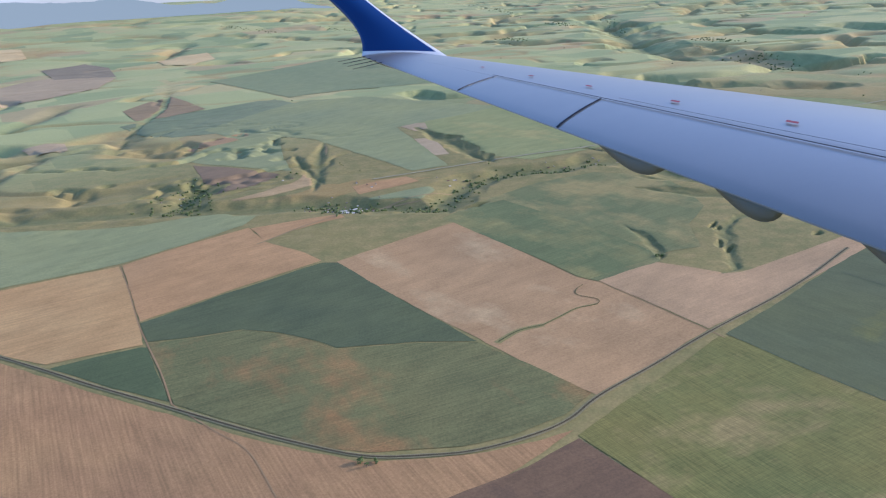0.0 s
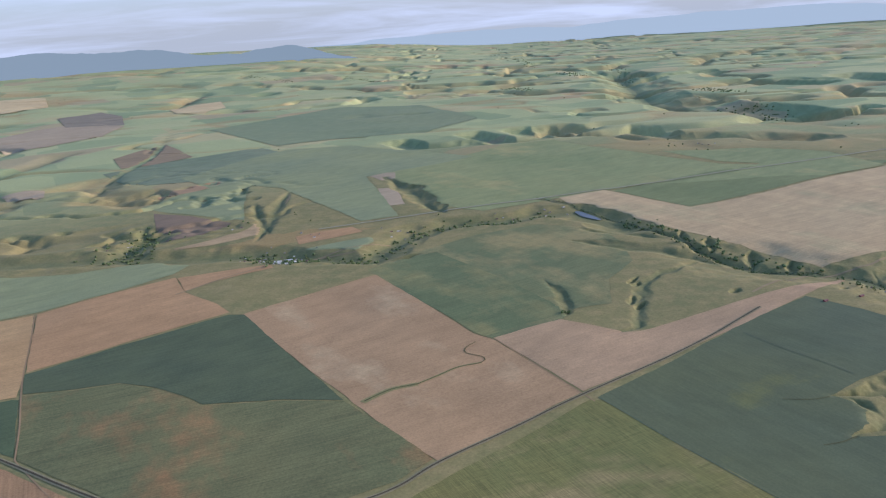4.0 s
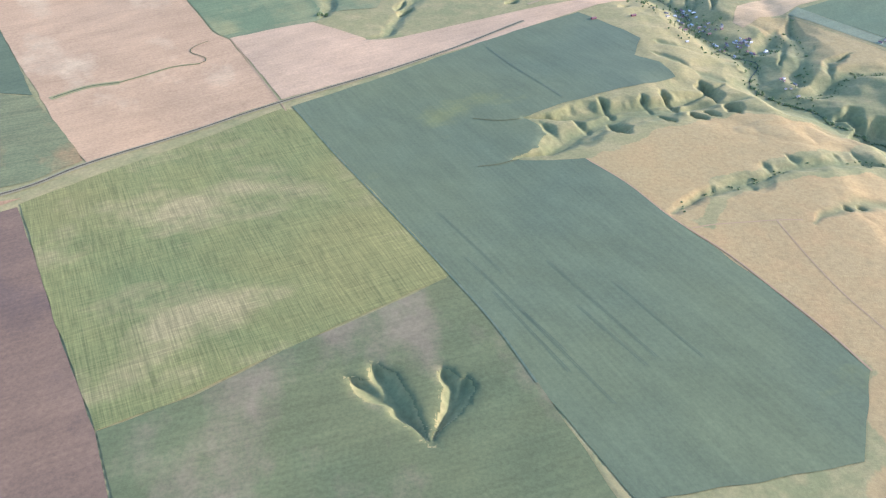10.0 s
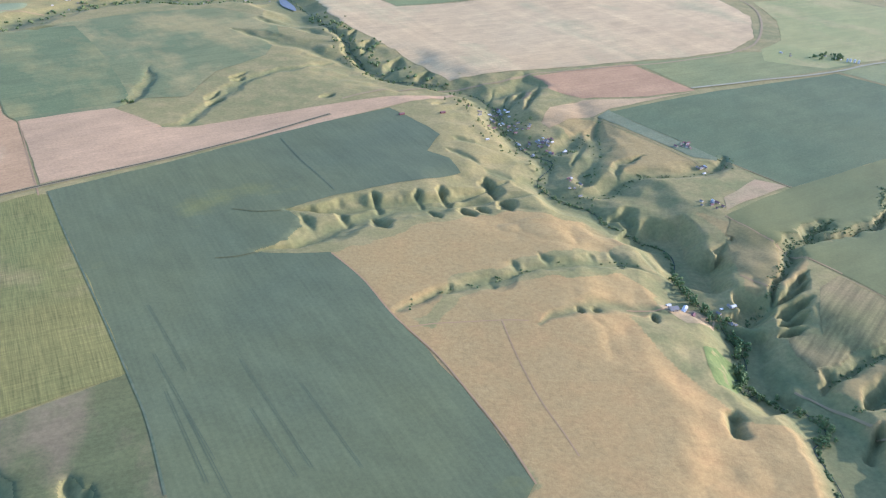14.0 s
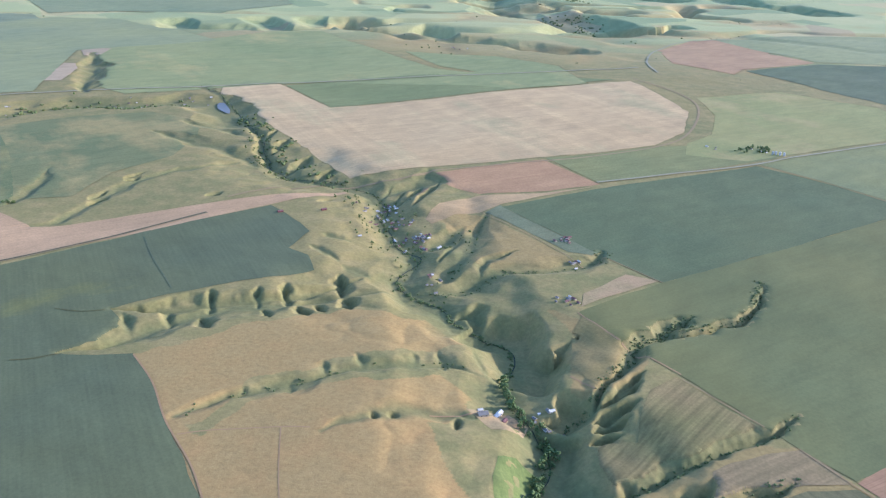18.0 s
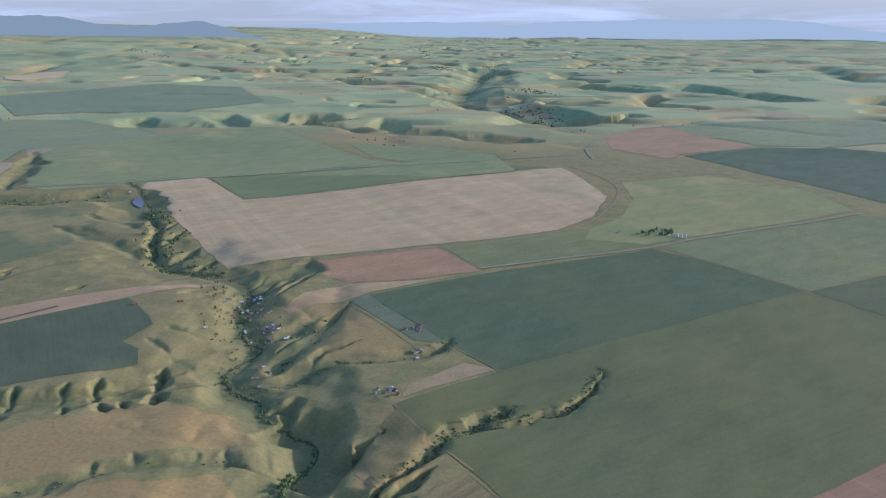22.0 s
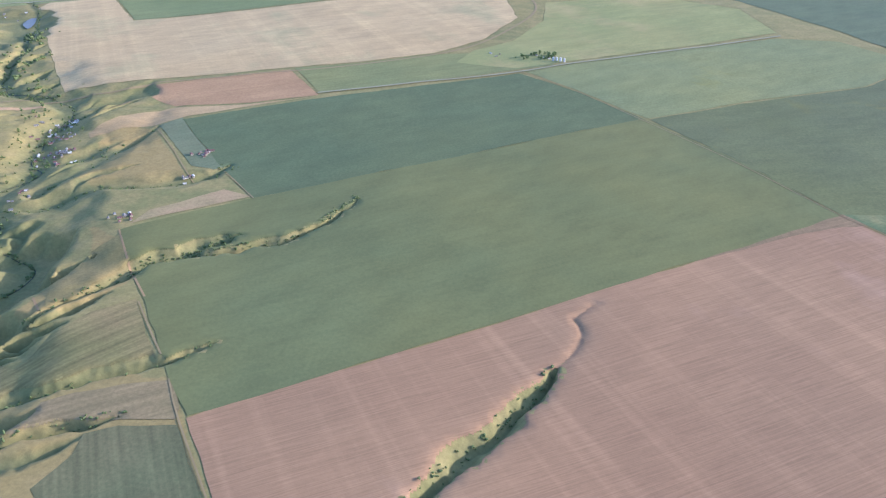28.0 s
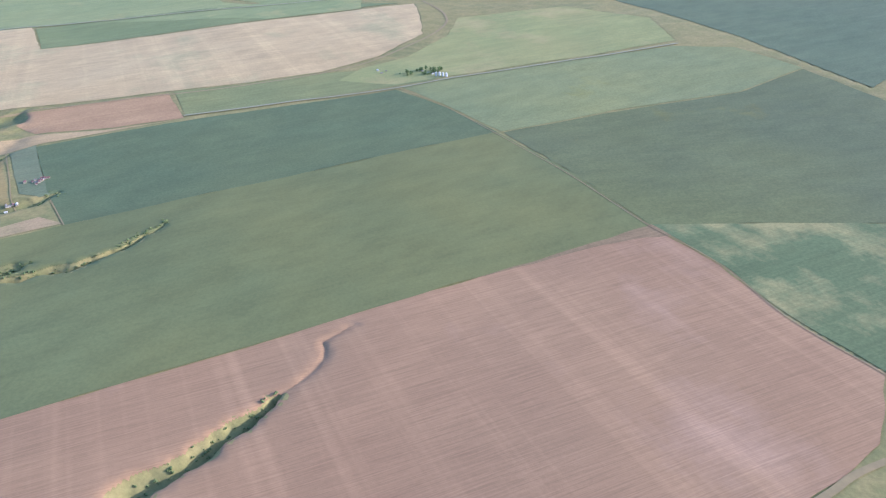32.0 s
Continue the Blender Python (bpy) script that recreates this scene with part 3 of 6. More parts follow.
valley(0.8, 7, 2.2, 0.45, [(151.4, 214.2), (160.4, 218.7), (165.3, 225.0), (174.6, 233.5), (188.7, 242.9), (204.3, 248.5), (218.9, 255.0), (232.5, 259.7)])
valley(0.6, 4.5, 2.6, 0.55, [(155.1, 237.1), (167.0, 239.8), (177.2, 244.0), (194.4, 248.6), (207.1, 255.0), (220.2, 266.1)])
valley(0.6, 4.5, 1.25, 0.5, [(188.6, 187.6), (198.6, 197.4), (211.4, 203.5), (225.0, 211.0), (236.5, 215.5), (248.3, 218.3), (259.0, 215.3)])
valley(0.5, 3.5, 0.6, 0.5, [(220.6, 183.9), (231.9, 191.7), (239.9, 194.6), (250.6, 196.0), (259.7, 194.4)])
valley(1, 8.1, 1.92, 0.4, [(239.0, 260.8), (251.4, 263.3), (263.3, 272.8), (274.7, 275.1), (287.5, 279.1), (296.0, 284.4), (299.7, 292.4)])
valley(0.8, 8.1, 1.68, 0.4, [(243.9, 264.9), (248.2, 275.5), (252.8, 286.9), (256.2, 309.7), (260.9, 327.1)])
valley(0.8, 8.1, 1.68, 0.4, [(229.4, 298.1), (241.8, 296.1), (248.4, 304.1), (251.5, 315.1)])
valley(0.8, 8.1, 1.68, 0.4, [(215.8, 344.7), (225.0, 355.6), (237.7, 365.6), (238.1, 379.1)])
valley(0.6, 4, 0.75, 0.6, [(97.1, 297.0), (108.3, 300.4), (112.8, 321.3), (116.8, 341.5), (121.2, 352.7), (128.8, 362.6), (139.6, 371.5), (153.2, 388.2)])
valley(0.6, 3.5, 0.8, 0.6, [(82.9, 316.0), (85.2, 330.2), (83.5, 346.0), (77.9, 364.6)])
valley(1, 8, 1.5, 0.5, [(97.7, 432.5), (124.4, 414.0), (139.5, 405.5), (161.3, 384.5)])
valley(1, 8, 1.5, 0.5, [(105.2, 456.7), (129.0, 441.5), (145.9, 426.6)])
valley(1, 7, 1.4, 0.5, [(-84.4, 471.0), (-89.6, 521.2), (-96.9, 571.3), (-100.8, 630.4)])
valley(1, 5, 1.8, 0.5, [(-80.7, 486.7), (-101.3, 536.7), (-117.8, 585.7)])
valley(1, 10, 2.6, 0.8, [(25.2, 518.8), (9.8, 557.0), (-4.5, 606.6), (-29.9, 660.4)])
valley(2, 18, 4, 0.6, [(-173.1, 451.0), (-165.0, 468.1), (-163.8, 494.8), (-174.9, 526.8)])
valley(0.5, 5, 1.8, 0.4, [(-402.4, 617.9), (-307.3, 650.3), (-274.9, 642.8), (-290.8, 722.0), (-308.2, 870.3), (-363.1, 1067.2), (-411.0, 1217.7)])
valley(2, 20, 5, 0.8, [(-435.4, 775.3), (-444.6, 889.9), (-449.7, 946.4)])
valley(0.25, 2.7, 1.5, 0.3, [(115.8, 130.1), (120.4, 127.1), (125.7, 123.3), (132.5, 114.4)])
valley(0.25, 2.7, 1.5, 0.3, [(119.9, 133.9), (124.0, 127.3), (131.9, 115.5)])
valley(0.25, 2.7, 1.5, 0.3, [(133.2, 133.6), (135.4, 128.4), (135.2, 122.7), (133.0, 114.5)])
valley(0.25, 2.7, 1.5, 0.3, [(138.0, 131.1), (137.0, 126.5), (135.2, 122.7)])
valley(0.8, 5, 2, 0.7, [(16.7, 420.4), (-2.9, 412.9), (-5.4, 403.0)])
valley(2, 24, 5.5, 0.8, [(-13.0, 835.4), (76.9, 840.5), (162.4, 863.0), (246.4, 802.3), (338.8, 748.8)])
valley(4, 60, 14, 0.7, [(334.3, 1757.5), (290.4, 1181.2), (334.0, 1036.3), (392.2, 941.0)])
valley(0.1, 1.1, 0.34, 0.2, [(396.5, 192.1), (399.7, 197.4), (402.5, 204.7), (402.1, 208.4), (400.6, 211.0), (404.1, 214.6), (408.3, 219.9)])
valley(0.3, 3.4, 3.2, 0.4, [(179.1, 238.7), (184.8, 229.1)])
valley(0.3, 3, 2.6, 0.4, [(195.9, 243.4), (200.2, 235.9)])
valley(0.3, 2.6, 2.1, 0.4, [(205.4, 245.4), (208.6, 239.1)])
valley(0.3, 2.4, 2.1, 0.4, [(210.2, 247.5), (213.2, 241.8)])
valley(0.3, 2.8, 2.7, 0.4, [(217.4, 251.7), (221.1, 244.0)])
valley(0.3, 3, 2.6, 0.4, [(182.8, 239.9), (178.6, 250.4)])
valley(0.3, 2.6, 2.4, 0.4, [(195.0, 244.1), (192.0, 253.8)])
valley(0.3, 3, 2.9, 0.4, [(202.8, 247.1), (199.4, 258.2)])
valley(0.3, 3.2, 3.0, 0.4, [(217.3, 253.6), (213.5, 269.2)])
valley(0.3, 3, 1.3, 0.4, [(165.8, 223.2), (159.5, 235.3)])
valley(0.3, 2.6, 2.4, 0.4, [(173.8, 230.6), (168.9, 241.7)])
valley(0.3, 2.6, 1.2, 0.4, [(201.7, 200.5), (199.6, 196.0)])
valley(0.3, 2.4, 1.2, 0.4, [(211.0, 205.0), (213.1, 199.0)])
valley(0.3, 1.6, 1.6, 0.4, [(231.9, 193.3), (232.4, 189.9)])
valley(0.3, 1.6, 1.6, 0.4, [(236.2, 194.9), (236.6, 191.6)])
valley(0.3, 1.7, 1.6, 0.4, [(251.0, 194.0), (251.0, 188.9)])
valley(0.3, 3.2, 2.3, 0.4, [(260.2, 158.3), (258.5, 154.5), (256.3, 149.7)])
valley(0.3, 2.6, 3.0, 0.4, [(282.2, 166.5), (287.6, 173.8)])
valley(0.3, 3, 3.6, 0.4, [(287.5, 160.7), (295.8, 166.5), (302.8, 173.1)])
valley(0.3, 3.4, 4.0, 0.4, [(282.5, 145.7), (289.6, 156.2)])
valley(0.3, 3, 3.6, 0.4, [(286.2, 143.8), (292.5, 149.3)])
valley(0.3, 3.4, 3.6, 0.4, [(292.4, 141.5), (299.5, 148.7)])
valley(0.3, 1.8, 3.0, 0.4, [(283.9, 199.7), (295.5, 209.5)])
valley(0.3, 1.8, 3.0, 0.4, [(282.4, 194.7), (293.6, 202.1)])
valley(0.3, 1.7, 2.8, 0.4, [(281.1, 191.4), (290.5, 196.0)])
valley(0.3, 1.7, 2.8, 0.4, [(279.5, 188.1), (287.6, 190.2)])
valley(0.3, 1.6, 2.4, 0.4, [(287.5, 204.1), (297.3, 214.1)])
valley(0.3, 2, 1.1, 0.4, [(255.1, 227.2), (259.0, 215.3)])
valley(0.3, 2, 1.0, 0.4, [(248.1, 214.8), (245.7, 223.7)])
valley(0.3, 2, 1.0, 0.4, [(240.8, 214.5), (238.9, 221.8)])
valley(0.3, 2, 0.9, 0.4, [(227.8, 211.2), (225.6, 218.2)])
valley(0.3, 2, 0.9, 0.4, [(219.5, 206.7), (217.7, 213.6)])
valley(0.3, 4, 3.2, 0.4, [(249.7, 247.7), (255.7, 249.8), (259.3, 244.4)])
valley(0.3, 3, 1.32, 0.4, [(251.0, 273.3), (251.2, 286.8), (260.3, 297.9)])
valley(0.3, 3, 1.32, 0.4, [(256.8, 267.4), (260.0, 282.6), (270.3, 290.0)])
valley(0.3, 3, 1.2, 0.4, [(244.0, 281.8), (248.5, 293.9), (253.4, 307.0)])
valley(0.3, 3.4, 2.1, 0.4, [(163.5, 401.8), (167.1, 422.0)])
valley(0.3, 4, 2.4, 0.4, [(174.2, 372.1), (182.0, 398.8)])
valley(0.3, 4, 2.4, 0.4, [(186.3, 361.2), (196.3, 382.3)])
valley(0.3, 3.4, 1.9, 0.4, [(155.1, 420.8), (157.4, 440.4)])
valley(0.3, 2.2, 1.7, 0.3, [(217.7, 338.5), (222.8, 360.4)])
valley(0.3, 2.2, 1.7, 0.3, [(222.2, 332.2), (229.1, 355.6)])
valley(0.3, 2.2, 1.7, 0.3, [(226.5, 335.8), (235.7, 361.4)])
valley(0.3, 2.2, 1.7, 0.3, [(233.1, 333.0), (244.3, 369.9)])
valley(0.3, 1.8, 0.7, 0.4, [(196.4, 330.3), (202.3, 337.3)])
valley(0.3, 2.4, 0.6, 0.4, [(203.4, 298.5), (213.4, 293.9)])
valley(0.3, 2.4, 0.6, 0.4, [(201.4, 288.1), (212.5, 276.7)])
valley(0.3, 3.8, 0.42, 0.4, [(214.5, 274.6), (223.7, 268.4)])
valley(0.3, 2.4, 1.8, 0.4, [(113.5, 353.5), (119.3, 360.9)])
valley(0.3, 2.4, 2.2, 0.4, [(117.1, 330.6), (111.5, 321.1)])
valley(0.3, 2, 1.6, 0.4, [(152.6, 333.6), (158.1, 338.7)])
valley(0.3, 2, 1.4, 0.4, [(110.6, 327.2), (113.6, 337.4)])
valley(0.3, 2.4, 1.8, 0.4, [(115.3, 349.5), (120.2, 355.8)])

# shaded pockets in the low hills beyond the highway, and the breaks of the far plateau
scarp(9, 6.5, 45, [(-28.7, 900.6), (-12.1, 873.0), (4.4, 828.1)])
scarp(9, 6.5, 45, [(49.0, 936.3), (77.0, 883.5), (97.6, 830.7)])
scarp(9, 6.5, 45, [(104.8, 953.7), (124.3, 897.3), (133.9, 869.3)])
scarp(9, 6.5, 45, [(132.9, 956.4), (154.3, 895.5), (169.3, 850.2)])
scarp(9, 6.5, 45, [(212.4, 912.2), (243.4, 895.0), (252.1, 814.5)])
scarp(15, 9, 80, [(507.8, 1377.7), (550.8, 1319.6), (599.4, 1269.5)])
scarp(15, 9, 80, [(660.4, 1382.2), (682.0, 1318.3), (689.9, 1213.4)])
scarp(15, 9, 80, [(705.6, 1235.4), (731.8, 1156.8), (753.1, 1100.3)])
scarp(15, 9, 80, [(1103.4, 1931.1), (1046.6, 1646.3), (1000.6, 1413.1)])
scarp(15, 9, 80, [(479.4, 961.1), (493.8, 954.3), (502.5, 925.7)])

field("stubble_field", TAN_A, "tan harvested field with faint tramlines beside the railway", [(-318.7, 343.8), (-161.9, 254.0), (-121.9, 229.8), (-90.6, 212.9), (-68.9, 199.9), (-47.7, 188.2), (-28.7, 180.2), (-11.2, 179.3), (4.9, 181.0), (16.9, 185.1), (27.2, 189.5), (2.6, 164.4), (-17.9, 143.6), (-166.0, 155.4)])
field("fallow_field", PURPLE, "dark purple-brown fallow field with bare soil", [(-27.6, 150.7), (13.5, 173.4), (28.1, 185.5), (40.3, 166.7), (55.9, 142.2), (73.4, 115.5), (85.2, 94.4), (98.0, 72.3), (30.1, 69.2)])
field("wheat_field", GREEN_A, "small dark green wheat field between tracks", [(-141.2, 247.1), (-128.1, 254.0), (-114.8, 259.8), (-112.2, 259.4), (-101.7, 238.9), (-91.6, 219.8), (-112.9, 230.2)])
field("pasture_field", LIME_A, "light green mottled hay field with rusty weed patches", [(-113.0, 262.8), (-95.8, 265.1), (-80.3, 268.7), (-66.6, 263.8), (-51.6, 255.2), (-43.7, 248.8), (-31.5, 249.7), (-17.1, 250.4), (3.9, 248.0), (21.5, 227.1), (35.4, 208.6), (26.1, 197.6), (11.3, 188.4), (-2.4, 184.4), (-27.6, 184.3), (-41.7, 189.0), (-66.7, 203.9), (-89.7, 218.2), (-100.9, 238.8)])
field("wheat_field", GREEN_B, "dark green wheat field with a wavy edge", [(-123.1, 282.6), (-96.8, 308.8), (-61.2, 337.3), (-54.2, 336.7), (-21.6, 287.2), (3.8, 248.9), (-17.1, 251.3), (-31.6, 250.6), (-43.8, 249.7), (-51.7, 256.1), (-66.8, 264.8), (-80.6, 269.7), (-96.1, 266.1), (-113.3, 263.8)])
field("stubble_field", TAN_B, "pale tan harvested field by a dirt track", [(-274.4, 289.2), (-242.3, 315.4), (-201.3, 329.3), (-177.3, 342.6), (-157.4, 351.7), (-140.3, 317.9), (-124.2, 283.3), (-114.4, 261.6), (-129.9, 256.0), (-144.3, 250.5), (-165.9, 261.7), (-294.9, 314.4)])
field("stubble_field", TAN_C, "warm tan stubble field below grassy breaks", [(-156.3, 352.3), (-133.6, 376.7), (-108.1, 399.2), (-93.9, 373.2), (-71.2, 352.2), (-61.7, 340.4), (-97.3, 310.8), (-123.7, 284.3)])
field("stubble_field", TAN_D, "large pinkish tan field with a weedy drain line", [(-55.6, 336.7), (-30.0, 361.5), (-1.9, 385.3), (22.3, 343.2), (45.9, 302.7), (53.3, 296.1), (68.5, 269.7), (80.6, 247.4), (56.6, 225.4), (36.5, 207.6), (21.5, 225.8), (4.9, 250.3), (-22.2, 288.3)])
field("stubble_field", TAN_E, "narrow tan field with shallow washes beside the road", [(53.7, 297.2), (69.6, 312.3), (80.7, 313.5), (103.8, 297.6), (109.1, 298.2), (136.0, 313.5), (167.1, 332.1), (203.0, 350.2), (215.3, 357.5), (184.9, 330.6), (150.9, 301.9), (113.3, 272.7), (81.4, 248.2), (68.9, 270.6)])
field("wheat_field", GREEN_C, "dull green crop field with worn yellow patches", [(-1.4, 387.0), (18.6, 429.0), (47.2, 456.6), (82.6, 472.7), (114.3, 457.3), (122.1, 425.2), (122.4, 388.4), (106.6, 359.5), (103.0, 329.5), (85.5, 324.8), (81.8, 314.7), (67.5, 306.3), (53.2, 297.3), (45.8, 303.9), (22.0, 345.5)])
field("wheat_field", GREEN_D, "dark green wheat field beside the grassy draw", [(-7.8, 393.7), (5.1, 410.7), (25.0, 423.3), (51.7, 382.5), (72.8, 344.6), (81.1, 328.0), (81.4, 318.4), (67.8, 311.1), (49.6, 299.1), (24.2, 340.1)])
field("wheat_field", GREEN_E, "broad dark green wheat field with faint drill rows", [(85.3, 243.3), (107.3, 262.6), (142.7, 295.6), (180.3, 325.6), (188.8, 315.2), (194.8, 307.0), (199.5, 299.0), (195.0, 284.6), (202.3, 278.9), (205.9, 269.4), (196.8, 262.6), (179.0, 253.8), (168.1, 247.4), (154.6, 237.8), (161.8, 230.1), (163.9, 223.5), (156.6, 219.2), (152.4, 213.3), (161.7, 212.7), (170.3, 213.8), (179.7, 201.5), (187.6, 186.8), (203.6, 160.1), (215.2, 134.1), (212.5, 128.9), (205.5, 112.3), (166.0, 102.8), (154.5, 123.6), (136.2, 157.7), (115.1, 193.7)])
field("barley_field", STRIPE, "light green striped barley field with thin drill rows", [(28.0, 186.8), (44.6, 203.9), (64.4, 223.5), (82.6, 241.9), (86.4, 241.4), (113.8, 197.5), (135.0, 161.8), (121.0, 150.8), (103.4, 137.8), (88.0, 124.5), (73.8, 115.6), (55.7, 142.5)])
field("stubble_field", PINK_A, "large pink-tan stubble field above the creek", [(105.9, 524.0), (101.4, 546.0), (134.4, 562.4), (176.7, 497.0), (228.9, 524.8), (286.8, 562.3), (368.9, 606.8), (378.1, 562.3), (385.1, 513.6), (370.0, 464.0), (348.0, 435.2), (320.3, 418.2), (277.3, 400.0), (239.5, 383.1), (204.1, 368.9), (177.2, 410.8), (146.7, 460.3)])
field("fallow_field", RED_A, "reddish brown bare fallow field", [(240.9, 374.8), (262.4, 388.9), (289.5, 401.3), (310.0, 366.1), (286.3, 355.0), (258.8, 349.8), (246.2, 358.0)])
field("stubble_field", TAN_F, "tan strip of dry field beside the fallow", [(238.1, 321.8), (243.4, 336.3), (259.4, 347.7), (286.8, 352.9), (307.3, 363.0), (268.4, 338.6), (259.3, 329.9), (249.1, 325.8), (240.9, 317.2)])
field("hay_field", LIME_B, "light green hay strip along the highway", [(138.4, 558.7), (186.6, 589.4), (234.1, 614.3), (307.1, 613.7), (359.7, 611.1), (286.4, 566.0), (228.1, 528.0), (176.9, 498.5)])
field("hay_field", LIME_C, "light green hay field by a lane", [(290.6, 404.0), (320.5, 416.2), (345.5, 432.0), (371.8, 437.9), (403.2, 416.3), (351.2, 389.7), (310.6, 368.4)])
field("hay_field", LIME_D, "narrow grassy strip beside a farm lane", [(261.1, 328.7), (266.8, 336.6), (281.0, 313.7), (297.7, 291.2), (295.2, 288.7), (287.5, 290.7), (277.3, 305.3)])
field("wheat_field", GREEN_F, "large dark green wheat field under a soft sheen", [(267.2, 334.8), (322.2, 368.0), (387.3, 401.8), (411.9, 373.1), (431.6, 343.5), (396.2, 320.3), (364.5, 298.8), (336.2, 281.0), (313.9, 268.3), (296.5, 291.4)])
field("wheat_field", GREEN_G, "vast green wheat field cut by a brushy gully", [(313.9, 268.3), (336.2, 281.0), (364.5, 298.8), (396.2, 320.3), (431.6, 343.5), (455.4, 301.9), (472.5, 265.2), (450.6, 250.2), (430.7, 237.8), (387.3, 209.8), (355.5, 189.2), (331.0, 173.3), (325.3, 181.5), (323.7, 184.0), (318.8, 191.7), (312.5, 202.0), (305.6, 213.2), (296.4, 225.7), (285.2, 245.8), (298.8, 257.3)])
field("wheat_field", GREEN_H, "blue-green wheat field beyond the lane", [(388.7, 406.0), (448.4, 440.0), (509.9, 470.1), (537.3, 464.8), (555.4, 422.6), (523.1, 390.0), (471.9, 366.7), (433.1, 344.0), (413.4, 373.5)])
field("wheat_field", GREEN_I, "dark blue-green wheat field with pale streaks", [(433.6, 342.8), (472.2, 365.2), (523.1, 388.4), (555.3, 420.7), (569.6, 371.9), (593.9, 290.7), (575.5, 259.0), (547.2, 265.4), (530.6, 267.0), (502.4, 266.8), (473.3, 265.8), (453.3, 306.4)])
field("mottled_field", MOTTLE, "green field with pale tan crop-failure patches", [(473.3, 265.8), (502.4, 266.8), (530.6, 267.0), (547.2, 265.4), (575.5, 259.0), (570.6, 198.1), (543.5, 162.7), (523.0, 175.6), (506.8, 203.3), (495.5, 222.0), (486.7, 244.2)])
field("plowed_field", PLOW, "vast pinkish brown plowed field with straight drill lines", [(331.0, 173.1), (355.5, 189.0), (387.3, 209.6), (430.6, 237.5), (450.6, 249.9), (472.4, 264.9), (486.0, 243.6), (494.8, 221.5), (506.6, 202.6), (498.6, 182.9), (488.8, 174.0), (480.3, 167.2), (457.8, 148.0), (382.2, 128.8), (356.1, 134.7), (342.7, 153.8)])
field("fallow_strip", PLOW_B, "dark brown unplanted wedge along a plowed field's edge", [(430.8, 239.0), (449.0, 251.3), (462.2, 261.1), (473.4, 265.9), (477.4, 259.3), (470.6, 258.1), (460.6, 254.2), (448.2, 247.2), (430.6, 237.6)])
field("rough_hay_field", OLIVE_B, "olive green rough hay with dry brown patches round a small ravine", [(74.1, 115.4), (88.1, 124.2), (103.5, 137.5), (121.1, 150.4), (135.0, 161.2), (144.4, 145.2), (152.6, 127.5), (159.1, 113.1), (166.6, 93.2), (164.6, 75.3), (98.6, 72.3), (85.6, 94.4)])
field("range_field", LIME_K, "pale yellow-green grazing land beside the highway", [(365.8, 441.0), (384.0, 461.6), (399.0, 506.6), (401.6, 556.6), (464.0, 583.5), (508.6, 541.0), (513.1, 482.2), (474.8, 458.4), (440.8, 439.6), (409.2, 422.1), (386.2, 409.8), (359.8, 419.2)])
field("farm_yard", TAN_G, "bare brown farm yard around the barns", [(253.1, 198.8), (257.2, 200.4), (263.0, 200.3), (267.4, 195.7), (266.0, 191.8), (258.8, 191.3)])
field("terrace_field", BROWN_B, "narrow brown contour strips above the village", [(221.2, 338.8), (225.3, 355.8), (236.0, 371.5), (241.9, 370.9), (240.8, 357.1), (232.2, 343.3), (226.1, 336.4)])
field("fallow_field", OLIVE_A, "grey-green drilled field by a fence line", [(330.1, 171.0), (338.6, 157.8), (345.7, 145.8), (326.0, 141.2), (313.0, 154.0), (315.5, 162.3), (314.9, 167.4), (320.0, 170.0)])
field("fallow_field", BROWN_A, "brown-green contour-tilled field on a rounded knoll", [(304.6, 212.3), (312.5, 198.9), (319.0, 189.0), (317.0, 187.0), (310.7, 184.3), (302.6, 180.5), (295.2, 175.6), (286.4, 172.5), (280.5, 172.1), (279.0, 177.1), (281.0, 183.7), (282.6, 188.6), (286.2, 188.9), (290.3, 187.2), (292.5, 195.4), (297.1, 205.8), (301.3, 209.6)])
field("fallow_field", BROWN_B, "brown tilled tongue of land between grassy draws", [(324.3, 183.4), (329.1, 175.5), (329.5, 172.3), (323.9, 171.9), (319.8, 171.6), (315.8, 170.5), (308.2, 167.7), (302.6, 165.5), (300.3, 166.3), (300.6, 168.7), (302.9, 175.3), (307.7, 178.2), (315.8, 181.4)])
field("pasture_field", BROWN_C, "brown-grey grazed bench above the shaded valley wall", [(280.1, 218.7), (281.9, 235.6), (286.0, 243.9), (292.7, 233.7), (297.8, 225.2), (293.7, 218.1), (289.1, 211.4), (284.8, 208.7)])
field("stubble_field", TAN_G, "tan dry strip at the head of a draw", [(286.1, 248.6), (288.3, 257.8), (297.4, 267.1), (303.6, 273.6), (312.9, 269.5), (304.8, 263.5), (293.7, 255.5)])
field("meadow", LUSH, "bright green irrigated meadow beside the creek", [(259.7, 181.7), (263.9, 183.9), (268.3, 180.9), (266.6, 171.8), (262.8, 167.0), (258.7, 166.9), (258.2, 173.5)])
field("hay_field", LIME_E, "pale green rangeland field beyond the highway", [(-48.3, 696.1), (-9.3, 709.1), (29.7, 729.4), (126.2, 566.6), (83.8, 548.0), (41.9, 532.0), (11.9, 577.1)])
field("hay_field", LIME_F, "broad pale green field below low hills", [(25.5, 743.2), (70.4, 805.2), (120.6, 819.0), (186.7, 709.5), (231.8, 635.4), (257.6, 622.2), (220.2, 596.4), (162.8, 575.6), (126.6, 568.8)])
